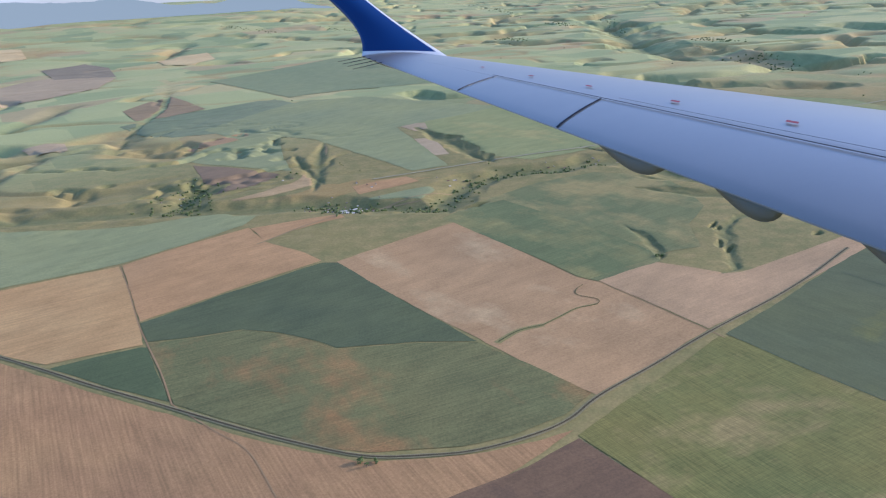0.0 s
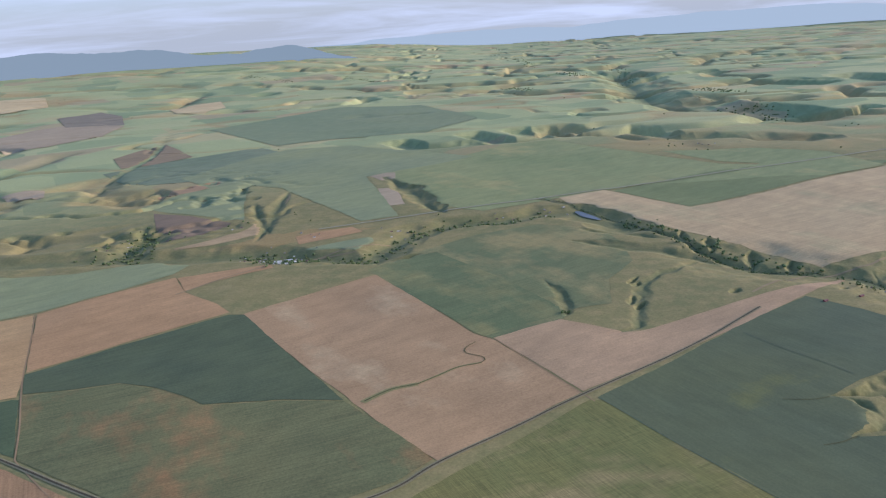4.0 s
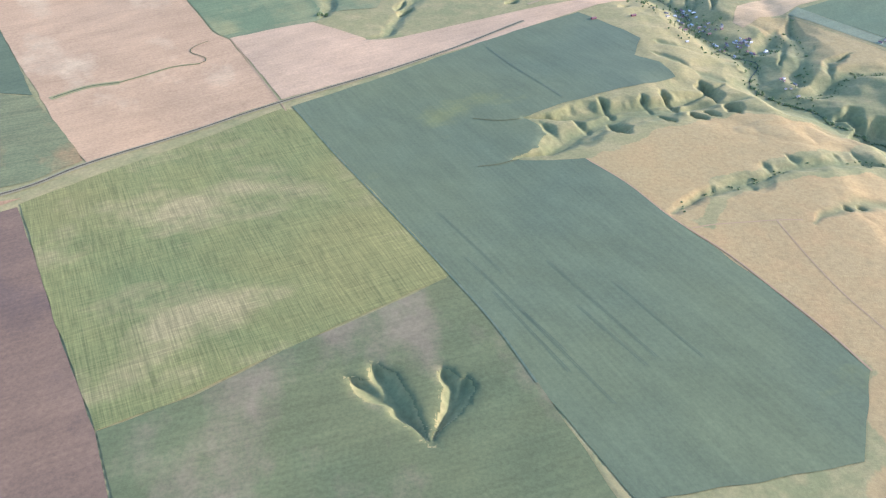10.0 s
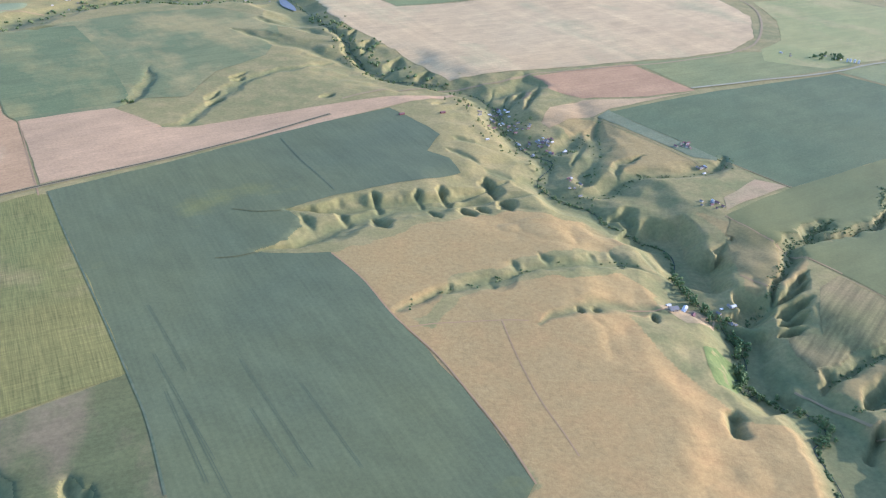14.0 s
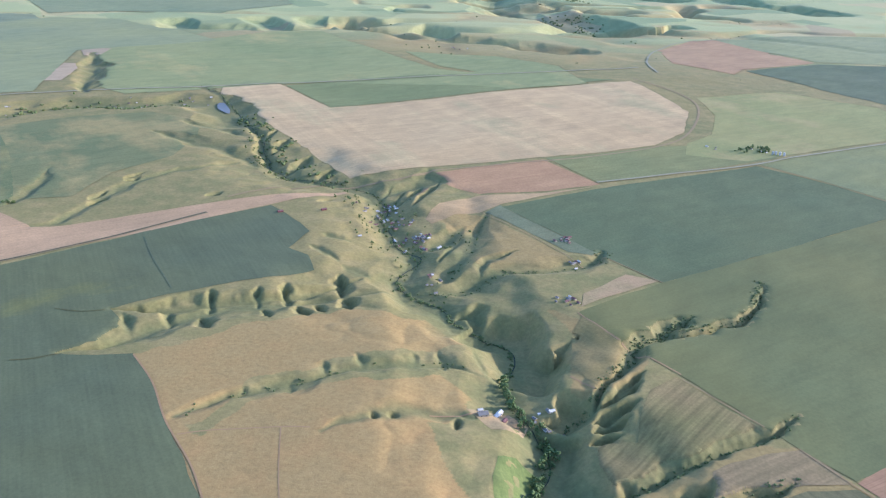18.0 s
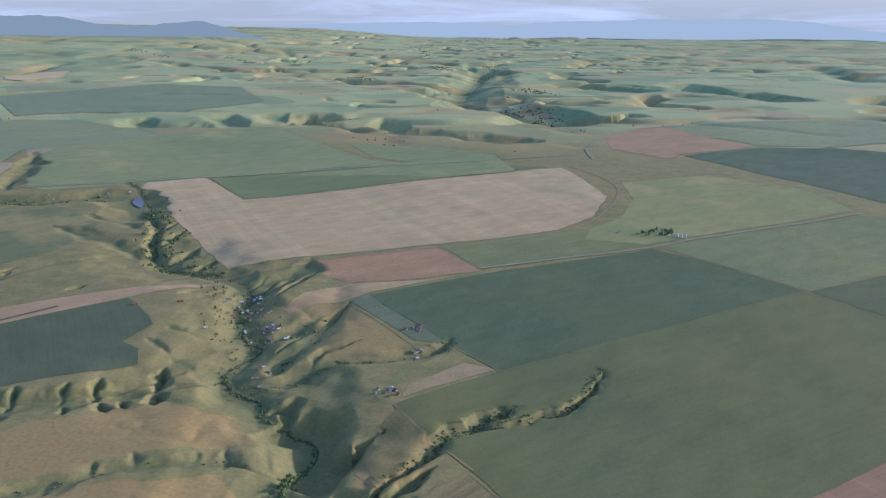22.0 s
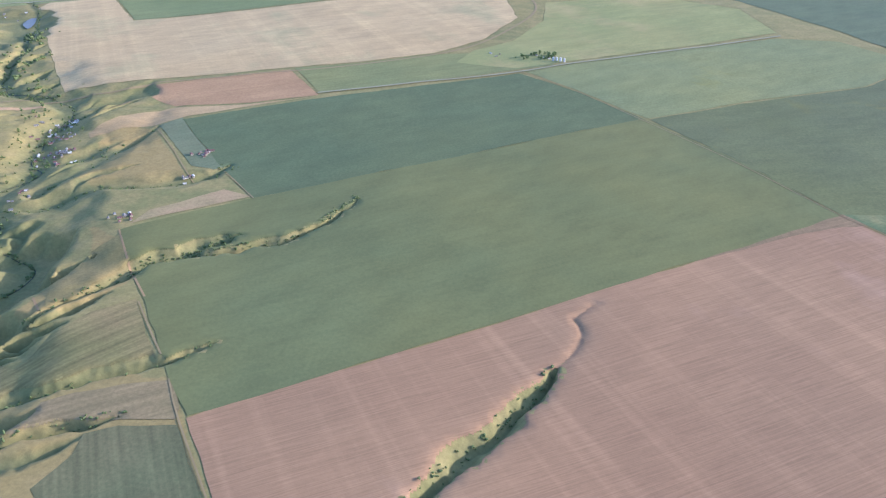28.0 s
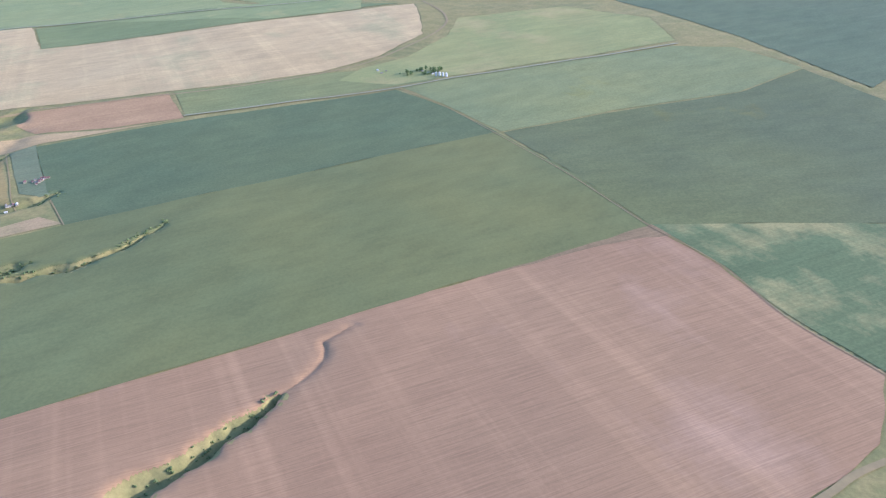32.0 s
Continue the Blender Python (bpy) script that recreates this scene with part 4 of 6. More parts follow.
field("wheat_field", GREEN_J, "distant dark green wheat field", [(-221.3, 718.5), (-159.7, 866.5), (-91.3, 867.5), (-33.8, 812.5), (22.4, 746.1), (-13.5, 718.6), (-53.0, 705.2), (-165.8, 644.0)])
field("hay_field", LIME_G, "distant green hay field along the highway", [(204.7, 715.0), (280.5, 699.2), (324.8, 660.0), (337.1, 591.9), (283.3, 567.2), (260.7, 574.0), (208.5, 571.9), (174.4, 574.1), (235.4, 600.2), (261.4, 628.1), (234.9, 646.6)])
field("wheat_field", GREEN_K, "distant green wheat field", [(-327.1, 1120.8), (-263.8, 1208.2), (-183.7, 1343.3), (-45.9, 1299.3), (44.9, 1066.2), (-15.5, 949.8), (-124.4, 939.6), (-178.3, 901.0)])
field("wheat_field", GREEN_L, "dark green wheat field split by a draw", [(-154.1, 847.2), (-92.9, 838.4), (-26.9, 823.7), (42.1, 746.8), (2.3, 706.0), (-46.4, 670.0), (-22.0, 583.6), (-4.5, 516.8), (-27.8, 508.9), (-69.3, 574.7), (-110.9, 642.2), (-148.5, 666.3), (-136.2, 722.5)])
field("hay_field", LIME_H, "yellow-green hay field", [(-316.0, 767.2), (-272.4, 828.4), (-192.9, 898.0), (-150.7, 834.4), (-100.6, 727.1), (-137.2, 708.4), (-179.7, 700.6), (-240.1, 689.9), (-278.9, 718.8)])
field("fallow_field", RED_B, "muted red-brown fallow field", [(-353.0, 872.8), (-349.4, 934.8), (-333.1, 976.0), (-257.3, 853.8), (-283.9, 814.1), (-311.4, 798.2)])
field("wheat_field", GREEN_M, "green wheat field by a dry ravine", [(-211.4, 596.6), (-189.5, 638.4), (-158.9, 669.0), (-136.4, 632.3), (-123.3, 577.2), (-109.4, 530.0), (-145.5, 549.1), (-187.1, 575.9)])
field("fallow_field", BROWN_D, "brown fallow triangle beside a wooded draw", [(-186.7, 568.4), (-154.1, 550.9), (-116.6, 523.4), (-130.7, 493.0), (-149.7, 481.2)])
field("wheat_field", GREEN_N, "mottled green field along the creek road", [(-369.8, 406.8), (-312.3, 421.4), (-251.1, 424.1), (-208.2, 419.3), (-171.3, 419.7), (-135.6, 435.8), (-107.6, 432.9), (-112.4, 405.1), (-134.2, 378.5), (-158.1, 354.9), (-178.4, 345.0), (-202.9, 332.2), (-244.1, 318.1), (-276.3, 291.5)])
field("stubble_field", TAN_F, "tan dry strip running up a broad draw", [(-139.9, 458.2), (-115.8, 478.3), (-99.9, 502.8), (-97.1, 551.0), (-99.5, 619.1), (-94.3, 600.2), (-87.5, 527.7), (-87.5, 487.8), (-109.9, 466.2)])
field("stubble_field", TAN_C, "tan field edge by the small town", [(-106.6, 398.0), (-91.6, 404.7), (-63.2, 415.1), (-58.8, 407.8), (-72.7, 397.7), (-87.8, 384.6), (-94.3, 375.0)])
field("stubble_field", PINK_B, "narrow pink-tan fallow strip", [(-213.3, 640.4), (-198.0, 668.0), (-175.3, 693.2), (-169.6, 668.2), (-182.4, 643.9), (-199.4, 631.5)])
field("stubble_field", TAN_H, "pale tan bare knoll", [(-369.3, 683.0), (-356.1, 700.6), (-340.1, 702.9), (-319.2, 662.6), (-351.0, 663.4)])
field("scarp", TAN_H, "pale tan eroded scarp at a field corner", [(-46.7, 678.8), (-35.9, 682.9), (-23.0, 680.8), (-20.1, 653.3), (-30.0, 646.9)])
field("scarp", TAN_H, "pale tan eroded scarp beside a draw", [(-29.8, 613.8), (-21.5, 613.2), (-11.5, 594.5), (-3.4, 552.0), (-15.1, 548.2)])
field("stubble_field", TAN_C, "tan roadside yard field", [(-62.7, 475.8), (-47.4, 485.9), (-31.0, 493.2), (-22.1, 479.2), (-39.3, 467.1), (-56.9, 458.3)])
field("wheat_field", GREEN_J, "dark green field beside the creek road", [(-50.9, 446.8), (-28.8, 459.1), (-8.4, 467.3), (-11.3, 416.4), (-26.8, 411.2), (-44.4, 414.1)])
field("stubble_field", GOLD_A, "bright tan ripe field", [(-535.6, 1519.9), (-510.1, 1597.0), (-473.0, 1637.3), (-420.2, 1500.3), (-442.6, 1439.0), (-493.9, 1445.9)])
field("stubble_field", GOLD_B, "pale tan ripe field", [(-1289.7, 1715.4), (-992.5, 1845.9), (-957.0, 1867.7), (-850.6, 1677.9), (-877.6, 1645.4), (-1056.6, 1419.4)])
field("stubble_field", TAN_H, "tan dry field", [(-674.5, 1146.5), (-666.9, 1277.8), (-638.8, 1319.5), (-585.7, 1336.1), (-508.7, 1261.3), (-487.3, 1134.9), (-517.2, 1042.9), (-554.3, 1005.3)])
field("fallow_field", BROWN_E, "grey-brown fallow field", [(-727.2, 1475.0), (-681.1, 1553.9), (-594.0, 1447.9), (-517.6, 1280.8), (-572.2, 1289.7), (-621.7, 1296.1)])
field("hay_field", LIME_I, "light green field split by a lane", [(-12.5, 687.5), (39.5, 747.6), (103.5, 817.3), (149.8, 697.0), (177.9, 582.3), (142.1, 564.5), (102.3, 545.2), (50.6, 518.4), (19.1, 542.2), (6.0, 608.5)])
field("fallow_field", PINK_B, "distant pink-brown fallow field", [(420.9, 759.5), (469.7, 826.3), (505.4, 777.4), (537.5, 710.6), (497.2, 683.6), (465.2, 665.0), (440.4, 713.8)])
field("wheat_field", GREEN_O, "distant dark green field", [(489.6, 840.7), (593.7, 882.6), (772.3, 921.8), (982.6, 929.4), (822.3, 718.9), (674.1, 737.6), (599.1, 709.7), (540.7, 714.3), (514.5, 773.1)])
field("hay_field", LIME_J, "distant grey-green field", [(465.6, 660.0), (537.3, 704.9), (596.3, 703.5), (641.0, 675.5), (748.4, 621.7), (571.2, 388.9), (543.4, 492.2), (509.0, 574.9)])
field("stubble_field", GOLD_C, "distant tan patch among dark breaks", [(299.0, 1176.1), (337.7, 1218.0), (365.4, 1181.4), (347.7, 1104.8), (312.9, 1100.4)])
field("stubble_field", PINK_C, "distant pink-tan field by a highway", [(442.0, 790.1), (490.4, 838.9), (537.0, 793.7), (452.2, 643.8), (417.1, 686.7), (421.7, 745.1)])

DRY = []
DRY.append(([(191.5, 181.0), (200.0, 192.5), (213.1, 199.4), (227.9, 205.1), (247.7, 210.9), (256.0, 202.6), (250.2, 192.5), (246.0, 189.1), (228.0, 188.5), (208.4, 181.2)], 0.85))
DRY.append(([(215.3, 135.0), (212.5, 128.9), (205.5, 112.3), (195.6, 86.1), (261.9, 88.3), (306.3, 157.2), (259.7, 154.9)], 0.9))
DRY.append(([(169.6, 212.1), (186.4, 186.7), (202.1, 159.1), (212.8, 141.1), (217.9, 126.7), (264.0, 127.6), (263.9, 149.7), (255.4, 164.1), (248.9, 179.2), (246.1, 190.0), (228.0, 189.4), (208.3, 182.0), (191.8, 184.7)], 0.95))
DRY.append(([(169.1, 214.0), (181.7, 222.1), (196.6, 232.4), (221.0, 242.3), (242.1, 243.4), (253.6, 228.5), (233.6, 218.3), (211.0, 208.8), (200.6, 203.0), (192.0, 190.4), (186.2, 187.4)], 0.8))
DRY.append(([(245.0, 325.7), (260.7, 325.1), (273.5, 305.2), (289.8, 281.6), (281.6, 275.9), (268.8, 272.7), (255.7, 280.0), (250.6, 299.0)], 0.55))
DRY.append(([(277.7, 245.8), (285.8, 244.5), (299.0, 223.8), (294.3, 211.7), (284.8, 201.6), (281.5, 203.7), (281.9, 233.1)], 0.6))
DRY.append(([(280.9, 171.5), (309.9, 182.8), (325.4, 182.9), (339.3, 157.2), (299.5, 151.9), (289.0, 160.6)], 0.5))
DRY.append(([(-133.9, 444.7), (-66.3, 491.1), (-16.9, 488.9), (-44.3, 473.2), (-75.1, 452.9), (-113.9, 435.8)], 0.7))
DRY.append(([(2.1, 802.6), (78.3, 1043.0), (188.2, 1056.7), (300.2, 914.9), (327.5, 719.0), (246.4, 802.3), (149.1, 811.3), (84.9, 810.5)], 0.7))


def link(name, bm_or_mesh, material, parent=None, label="", kind="", category="", group=""):
    me = bm_or_mesh
    if not isinstance(me, bpy.types.Mesh):
        me = bpy.data.meshes.new(name)
        bm_or_mesh.to_mesh(me)
        bm_or_mesh.free()
    if material and not me.materials:
        me.materials.append(material)
    ob = new(name, me)
    ob.parent = parent
    return tagged(ob, label, category, group, kind)


def part(name, bm_or_mesh, material, parent, label=""):
    return link(name, bm_or_mesh, material, parent, label)


def mesh_from(name, verts, faces):
    me = bpy.data.meshes.new(name)
    me.from_pydata([tuple(map(float, v)) for v in verts], [], [tuple(map(int, f)) for f in faces])
    me.update()
    return me


# ---- ground: one sheet out to the horizon ----
def grow(start, step, rate, end):
    out = [start]
    while abs(out[-1]) < abs(end):
        out.append(out[-1] + step)
        step *= rate
    return out[1:]


def build_ground():
    xs = np.array(grow(-200, -1.2, 1.035, -4800)[::-1] + list(np.arange(-200, 105, 1.1)) + list(np.arange(105, 405, 0.5)) + list(np.arange(405, 520, 1.1)) + grow(520, 1.2, 1.03, 4800))
    ys = np.array(grow(95, -1.5, 1.25, -900)[::-1] + list(np.arange(95, 112, 1.0)) + list(np.arange(112, 292, 0.5)) + list(np.arange(292, 430, 0.9)) + grow(430, 1.0, 1.0115, 4700))
    nx, ny = len(xs), len(ys)
    gx, gy = (a.ravel() for a in np.meshgrid(xs, ys))
    z = terrain(gx, gy)
    cut, wet = carve(gx, gy)
    cell = np.maximum(np.gradient(xs)[None, :], np.gradient(ys)[:, None]).ravel()
    for _, _, _, poly in FIELDS:
        lo, hi = poly.min(0), poly.max(0)
        box = np.flatnonzero((gx > lo[0]) & (gx < hi[0]) & (gy > lo[1]) & (gy < hi[1]))
        box = box[inside(gx[box], gy[box], poly)]
        box = box[cut[box] < 0.2]
        z[box] -= 0.10 + 0.1 * (cell[box] - 0.9)
    # land cover: dry grazing land west of the creek, green draws, far range paled as painted haze
    dry = np.zeros(gx.shape)
    for poly, amount in DRY:
        box = np.flatnonzero((gx > -250) & (gx < 560) & (gy > 60) & (gy < 700))
        wob = (fbm(gx[box] / 14, gy[box] / 14, 3) - 0.5) * 9
        dry[box] = np.maximum(dry[box], inside(gx[box] + wob, gy[box] - wob, np.array(poly, float)) * amount)
    r = np.hypot(gx - 180, gy - 200)
    cover = np.ones((len(gx), 4), np.float32)
    cover[:, 0] = dry * (1 - np.clip(cut / 2.5, 0, 1))
    cover[:, 1] = np.clip(wet * 0.6, 0, 1) * smooth(0.25, 0.5, 0.28 + fbm(gx / 14, gy / 14, 3))
    cover[:, 1] = np.maximum(cover[:, 1], 0.28 * smooth(0.2, 1.2, cut) * smooth(0.35, 0.6, fbm(gx / 9, gy / 9, 3)))
    cover[:, 2] = smooth(420, 800, r)
    cover[:, 0] = np.maximum(cover[:, 0], smooth(430, 620, r) * far_slopes(gx, gy) * 0.75 * smooth(0.3, 0.55, fbm(gx / 150, gy / 90, 2)))
    me = bpy.data.meshes.new("ground")
    i = np.arange(nx * ny).reshape(ny, nx)
    quads = np.stack([i[:-1, :-1], i[:-1, 1:], i[1:, 1:], i[1:, :-1]], -1).reshape(-1)
    count = len(quads) // 4
    me.vertices.add(nx * ny)
    me.vertices.foreach_set("co", np.stack([gx, gy, z], -1).astype(np.float32).ravel())
    me.loops.add(len(quads))
    me.loops.foreach_set("vertex_index", quads.astype(np.int32))
    me.polygons.add(count)
    me.polygons.foreach_set("loop_start", np.arange(0, len(quads), 4, dtype=np.int32))
    me.polygons.foreach_set("use_smooth", np.ones(count, bool))
    me.update(calc_edges=True)
    at = me.color_attributes.new("cover", "FLOAT_COLOR", "POINT")
    at.data.foreach_set("color", cover.ravel())
    link("ground", me, GROUND, None, "rolling steppe grassland cut by creek valleys and gullies", "structure", "ground")


build_ground()


# ---- fields, laid on the ground ----
from mathutils.geometry import delaunay_2d_cdt


def build_field(order, name, material, label, poly):
    area = 0.5 * abs(np.dot(poly[:, 0], np.roll(poly[:, 1], 1)) - np.dot(poly[:, 1], np.roll(poly[:, 0], 1)))
    step = max(1.5, math.sqrt(area) / 60)
    edge = []
    for a, b in zip(poly, np.roll(poly, -1, 0)):
        k = max(1, int(np.linalg.norm(b - a) / step))
        for j in range(k):
            p = a + (b - a) * j / k
            n = np.array([-(b - a)[1], (b - a)[0]]) / np.linalg.norm(b - a)
            edge.append(p + n * (lattice(p[:1] / 6, p[1:] / 6)[0] - 0.5) * min(1.2, step * 0.35))
    edge = np.array(edge)
    lo, hi = poly.min(0), poly.max(0)
    gx, gy = np.meshgrid(np.arange(lo[0], hi[0], step), np.arange(lo[1], hi[1], step))
    gx, gy = gx.ravel() + 0.013, gy.ravel() + 0.017
    keep = inside(gx, gy, edge)
    gx, gy = gx[keep], gy[keep]
    d, _ = way_off(gx, gy, np.vstack([edge, edge[:1]]))
    gx, gy = gx[d > step * 0.35], gy[d > step * 0.35]
    # finer steps where a gully breaks the field
    fx, fy = np.meshgrid(np.arange(lo[0], hi[0], 0.45), np.arange(lo[1], hi[1], 0.45)) if area < 60000 and poly[:, 1].min() < 420 else (np.zeros(0), np.zeros(0))
    fx, fy = fx.ravel() + 0.31, fy.ravel() + 0.27
    if len(fx):
        near = inside(fx, fy, edge)
        fx, fy = fx[near], fy[near]
        deep, _ = carve(fx, fy)
        pick = (deep > 0.06) & (deep < 0.7)
        fx, fy = fx[pick], fy[pick]
        d, _ = way_off(fx, fy, np.vstack([edge, edge[:1]]))
        fx, fy = fx[d > 0.3], fy[d > 0.3]
    gx, gy = np.r_[gx, fx], np.r_[gy, fy]
    pts = [Vector(p) for p in edge] + [Vector(p) for p in zip(gx, gy)]
    verts, _, faces, *_ = delaunay_2d_cdt(pts, [], [list(range(len(edge)))], 1, 1e-4)
    xy = np.array([v[:] for v in verts])
    z = terrain(xy[:, 0], xy[:, 1]) + 0.03 + 0.007 * (order % 7)
    deep, _ = carve(xy[:, 0], xy[:, 1])
    if name not in ("meadow", "farm_yard"):
        faces = [f for f in faces if sum(deep[i] for i in f) < 0.32 * len(f)]
    me = mesh_from(name, np.c_[xy, z], faces)
    me.polygons.foreach_set("use_smooth", np.ones(len(me.polygons), bool))
    if len(me.polygons) and me.polygons[0].normal.z < 0:
        me.flip_normals()
    link(name, me, material, None, label, "structure", "field")


for order, one in enumerate(FIELDS):
    build_field(order, *one)


# ---- roads, tracks, railway, creek ----
def strip(pts, width, lift, jitter=0.0, step=1.6):
    p = curve_points(pts, step)
    d = np.gradient(p, axis=0)
    n = np.stack([-d[:, 1], d[:, 0]], -1) / np.maximum(np.linalg.norm(d, axis=1), 1e-6)[:, None]
    w = width / 2 * (1 + jitter * (fbm(p[:, 0] / 7, p[:, 1] / 7, 3) - 0.5) * 2)
    across = np.linspace(-1, 1, max(4, int(width / 0.7)))
    rows = [p + n * (w * s)[:, None] for s in across]
    crown = np.where(np.abs(across) > 0.99, -0.006 * min(1, width), 0.0)
    verts = np.vstack([np.c_[r, terrain(r[:, 0], r[:, 1]) + lift + b] for r, b in zip(rows, crown)])
    k, faces = len(p), []
    for j in range(len(across) - 1):
        faces += [(j * k + i, j * k + i + 1, (j + 1) * k + i + 1, (j + 1) * k + i) for i in range(k - 1)]
    return verts, faces


WAYS = {"verge": (VERGE, 0.17, "pale dry grass verge along the railway"), "drain_bank": (BANK, 0.10, "golden grass bank along a field drain"), "drain_line": (WEEDS, 0.16, "weedy drain winding across a dry field"), "railway": (GRAVEL, 0.24, "single-track railway on a gravel bed"), "pasture_track": (TRACK, 0.035, "faint reddish cattle track across dry pasture"), "dirt_track": (TRACK, 0.085, "pale two-rut dirt track through dry grass"),
        "tramline": (RUT, 0.08, "thin dark wheel line pressed into the wheat"), "fence_line": (HEDGE, 0.13, "weedy fence line between fields"), "farm_lane": (DIRT, 0.14, "pale gravel farm lane"),
        "highway": (HIGHWAY, 0.3, "paved highway with pale verges"), "dirt_road": (DIRT, 0.14, "wide gravel county road")}


def line(name, width, pts):
    material, lift, label = WAYS[name]
    link(name, mesh_from(name, *strip(pts, width, lift, 0.15 if name != "highway" else 0.02)), material, None, label, "structure", "road")


line("verge", 1.7, [(-328.7, 356.1), (-212.2, 286.6), (-164.9, 259.7), (-123.9, 234.6), (-90.3, 216.2), (-66.2, 201.7), (-44.9, 189.9), (-27.4, 182.4), (-11.2, 181.1), (2.0, 182.3), (17.3, 188.3), (27.3, 195.3), (36.8, 206.4), (55.7, 223.5), (81.8, 246.3), (121.0, 278.8), (159.0, 315.7)])
line("drain_line", 0.4, [(141.3, 209.7), (147.0, 210.9), (152.3, 213.9)])
line("drain_line", 0.35, [(140.0, 236.8), (147.6, 235.5), (153.9, 236.7)])
line("drain_bank", 2.6, [(10.2, 246.6), (16.2, 253.6), (20.2, 256.6), (27.3, 259.1)])
line("drain_bank", 1.1, [(27.0, 259.1), (34.0, 265.3), (40.9, 271.7), (48.9, 274.9)])
line("drain_line", 0.7, [(10.8, 247.4), (16.2, 253.6), (20.2, 256.6), (27.3, 259.1)])
line("drain_line", 0.38, [(27.3, 259.1), (34.0, 265.3), (40.9, 271.7), (48.9, 274.9), (49.7, 279.3), (43.1, 284.1), (43.4, 289.4), (46.7, 294.0)])
line("railway", 0.6, [(-328.7, 356.1), (-212.2, 286.6), (-164.9, 259.7), (-123.9, 234.6), (-90.3, 216.2), (-66.2, 201.7), (-44.9, 189.9), (-27.4, 182.4), (-11.2, 181.1), (2.0, 182.3), (17.3, 188.3), (27.3, 195.3), (36.8, 206.4), (55.7, 223.5), (81.8, 246.3), (121.0, 278.8), (159.0, 315.7)])
line("dirt_track", 0.55, [(-156.5, 350.8), (-140.3, 317.9), (-124.0, 283.2), (-112.3, 260.8), (-100.3, 238.7), (-90.4, 218.3)])
line("dirt_track", 0.42, [(-90.4, 218.3), (-72.4, 200.8), (-59.8, 188.1), (-48.1, 166.8)])
line("dirt_track", 0.42, [(53.7, 297.2), (68.5, 269.7), (81.0, 246.6), (84.2, 240.4)])
line("fence_line", 0.5, [(86.3, 242.1), (101.9, 216.0), (113.8, 196.7), (135.0, 161.4), (143.4, 146.9), (151.7, 129.3)])
line("dirt_track", 0.42, [(170.6, 213.3), (179.7, 200.9), (187.8, 186.1), (197.4, 172.2), (203.8, 160.2), (210.7, 146.0), (215.3, 134.1)])
line("pasture_track", 0.4, [(191.8, 181.5), (198.2, 183.4), (213.0, 185.4), (219.3, 185.5)])
line("pasture_track", 0.3, [(213.0, 185.4), (215.3, 172.1), (218.6, 157.9), (222.3, 147.2), (224.1, 141.4)])
line("fence_line", 0.35, [(144.9, 291.0), (154.8, 272.0), (167.4, 251.3)])
line("farm_lane", 0.34, [(259.6, 328.7), (275.4, 305.3), (291.5, 281.6), (298.4, 286.5), (300.3, 285.7), (314.0, 268.3)])
line("highway", 2.3, [(-51.2, 490.3), (25.4, 524.3), (84.6, 546.2), (162.8, 575.6), (235.0, 604.6), (311.0, 633.4), (386.4, 665.6)])
line("highway", 1.5, [(309.1, 368.6), (348.2, 386.5), (388.0, 404.3), (409.6, 417.3), (440.9, 434.4), (474.3, 452.8), (513.3, 474.7)])
line("farm_lane", 0.34, [(388.0, 404.3), (413.6, 370.5), (431.3, 341.6), (453.2, 302.7), (472.7, 265.1)])
line("farm_lane", 0.34, [(472.7, 265.1), (486.1, 244.2), (495.2, 220.9), (506.4, 202.2), (518.2, 181.7)])
line("dirt_road", 1.3, [(534.8, 196.8), (497.7, 178.8), (487.1, 171.3), (479.9, 165.5)])
line("dirt_road", 1.3, [(161.7, 333.3), (176.6, 346.9), (196.0, 359.3), (221.3, 366.3), (241.1, 378.1), (278.3, 394.6), (306.3, 406.3), (348.1, 432.1), (372.8, 464.0), (394.0, 525.8), (392.0, 567.7), (372.9, 617.4)])
line("dirt_road", 0.7, [(276.8, 168.8), (281.8, 163.0), (287.7, 153.7), (293.1, 144.3)])
line("dirt_track", 0.5, [(284.9, 245.8), (297.1, 225.7), (306.0, 213.2)])
line("farm_lane", 0.34, [(323.6, 183.7), (329.1, 173.8), (339.7, 157.2), (345.5, 148.0)])
line("farm_lane", 0.34, [(305.5, 211.1), (312.5, 200.6), (318.9, 191.4)])
line("dirt_track", 0.5, [(278.9, 213.8), (282.7, 209.0), (286.6, 204.5)])
line("highway", 1.6, [(395.7, 642.3), (398.3, 693.3), (419.8, 757.5), (458.4, 814.6), (508.8, 840.5)])
line("dirt_road", 1.2, [(-64.6, 426.4), (-34.2, 436.7), (-2.5, 453.8)])
line("dirt_road", 1.2, [(-97.4, 370.3), (-79.3, 394.5), (-62.5, 413.7), (-49.5, 431.1), (-19.4, 435.3)])
line("dirt_track", 0.5, [(244.7, 195.2), (251.8, 196.1), (255.7, 197.2)])

# paired wheel lines through the broad wheat field, along its fence
TRAMS = random.Random(31)
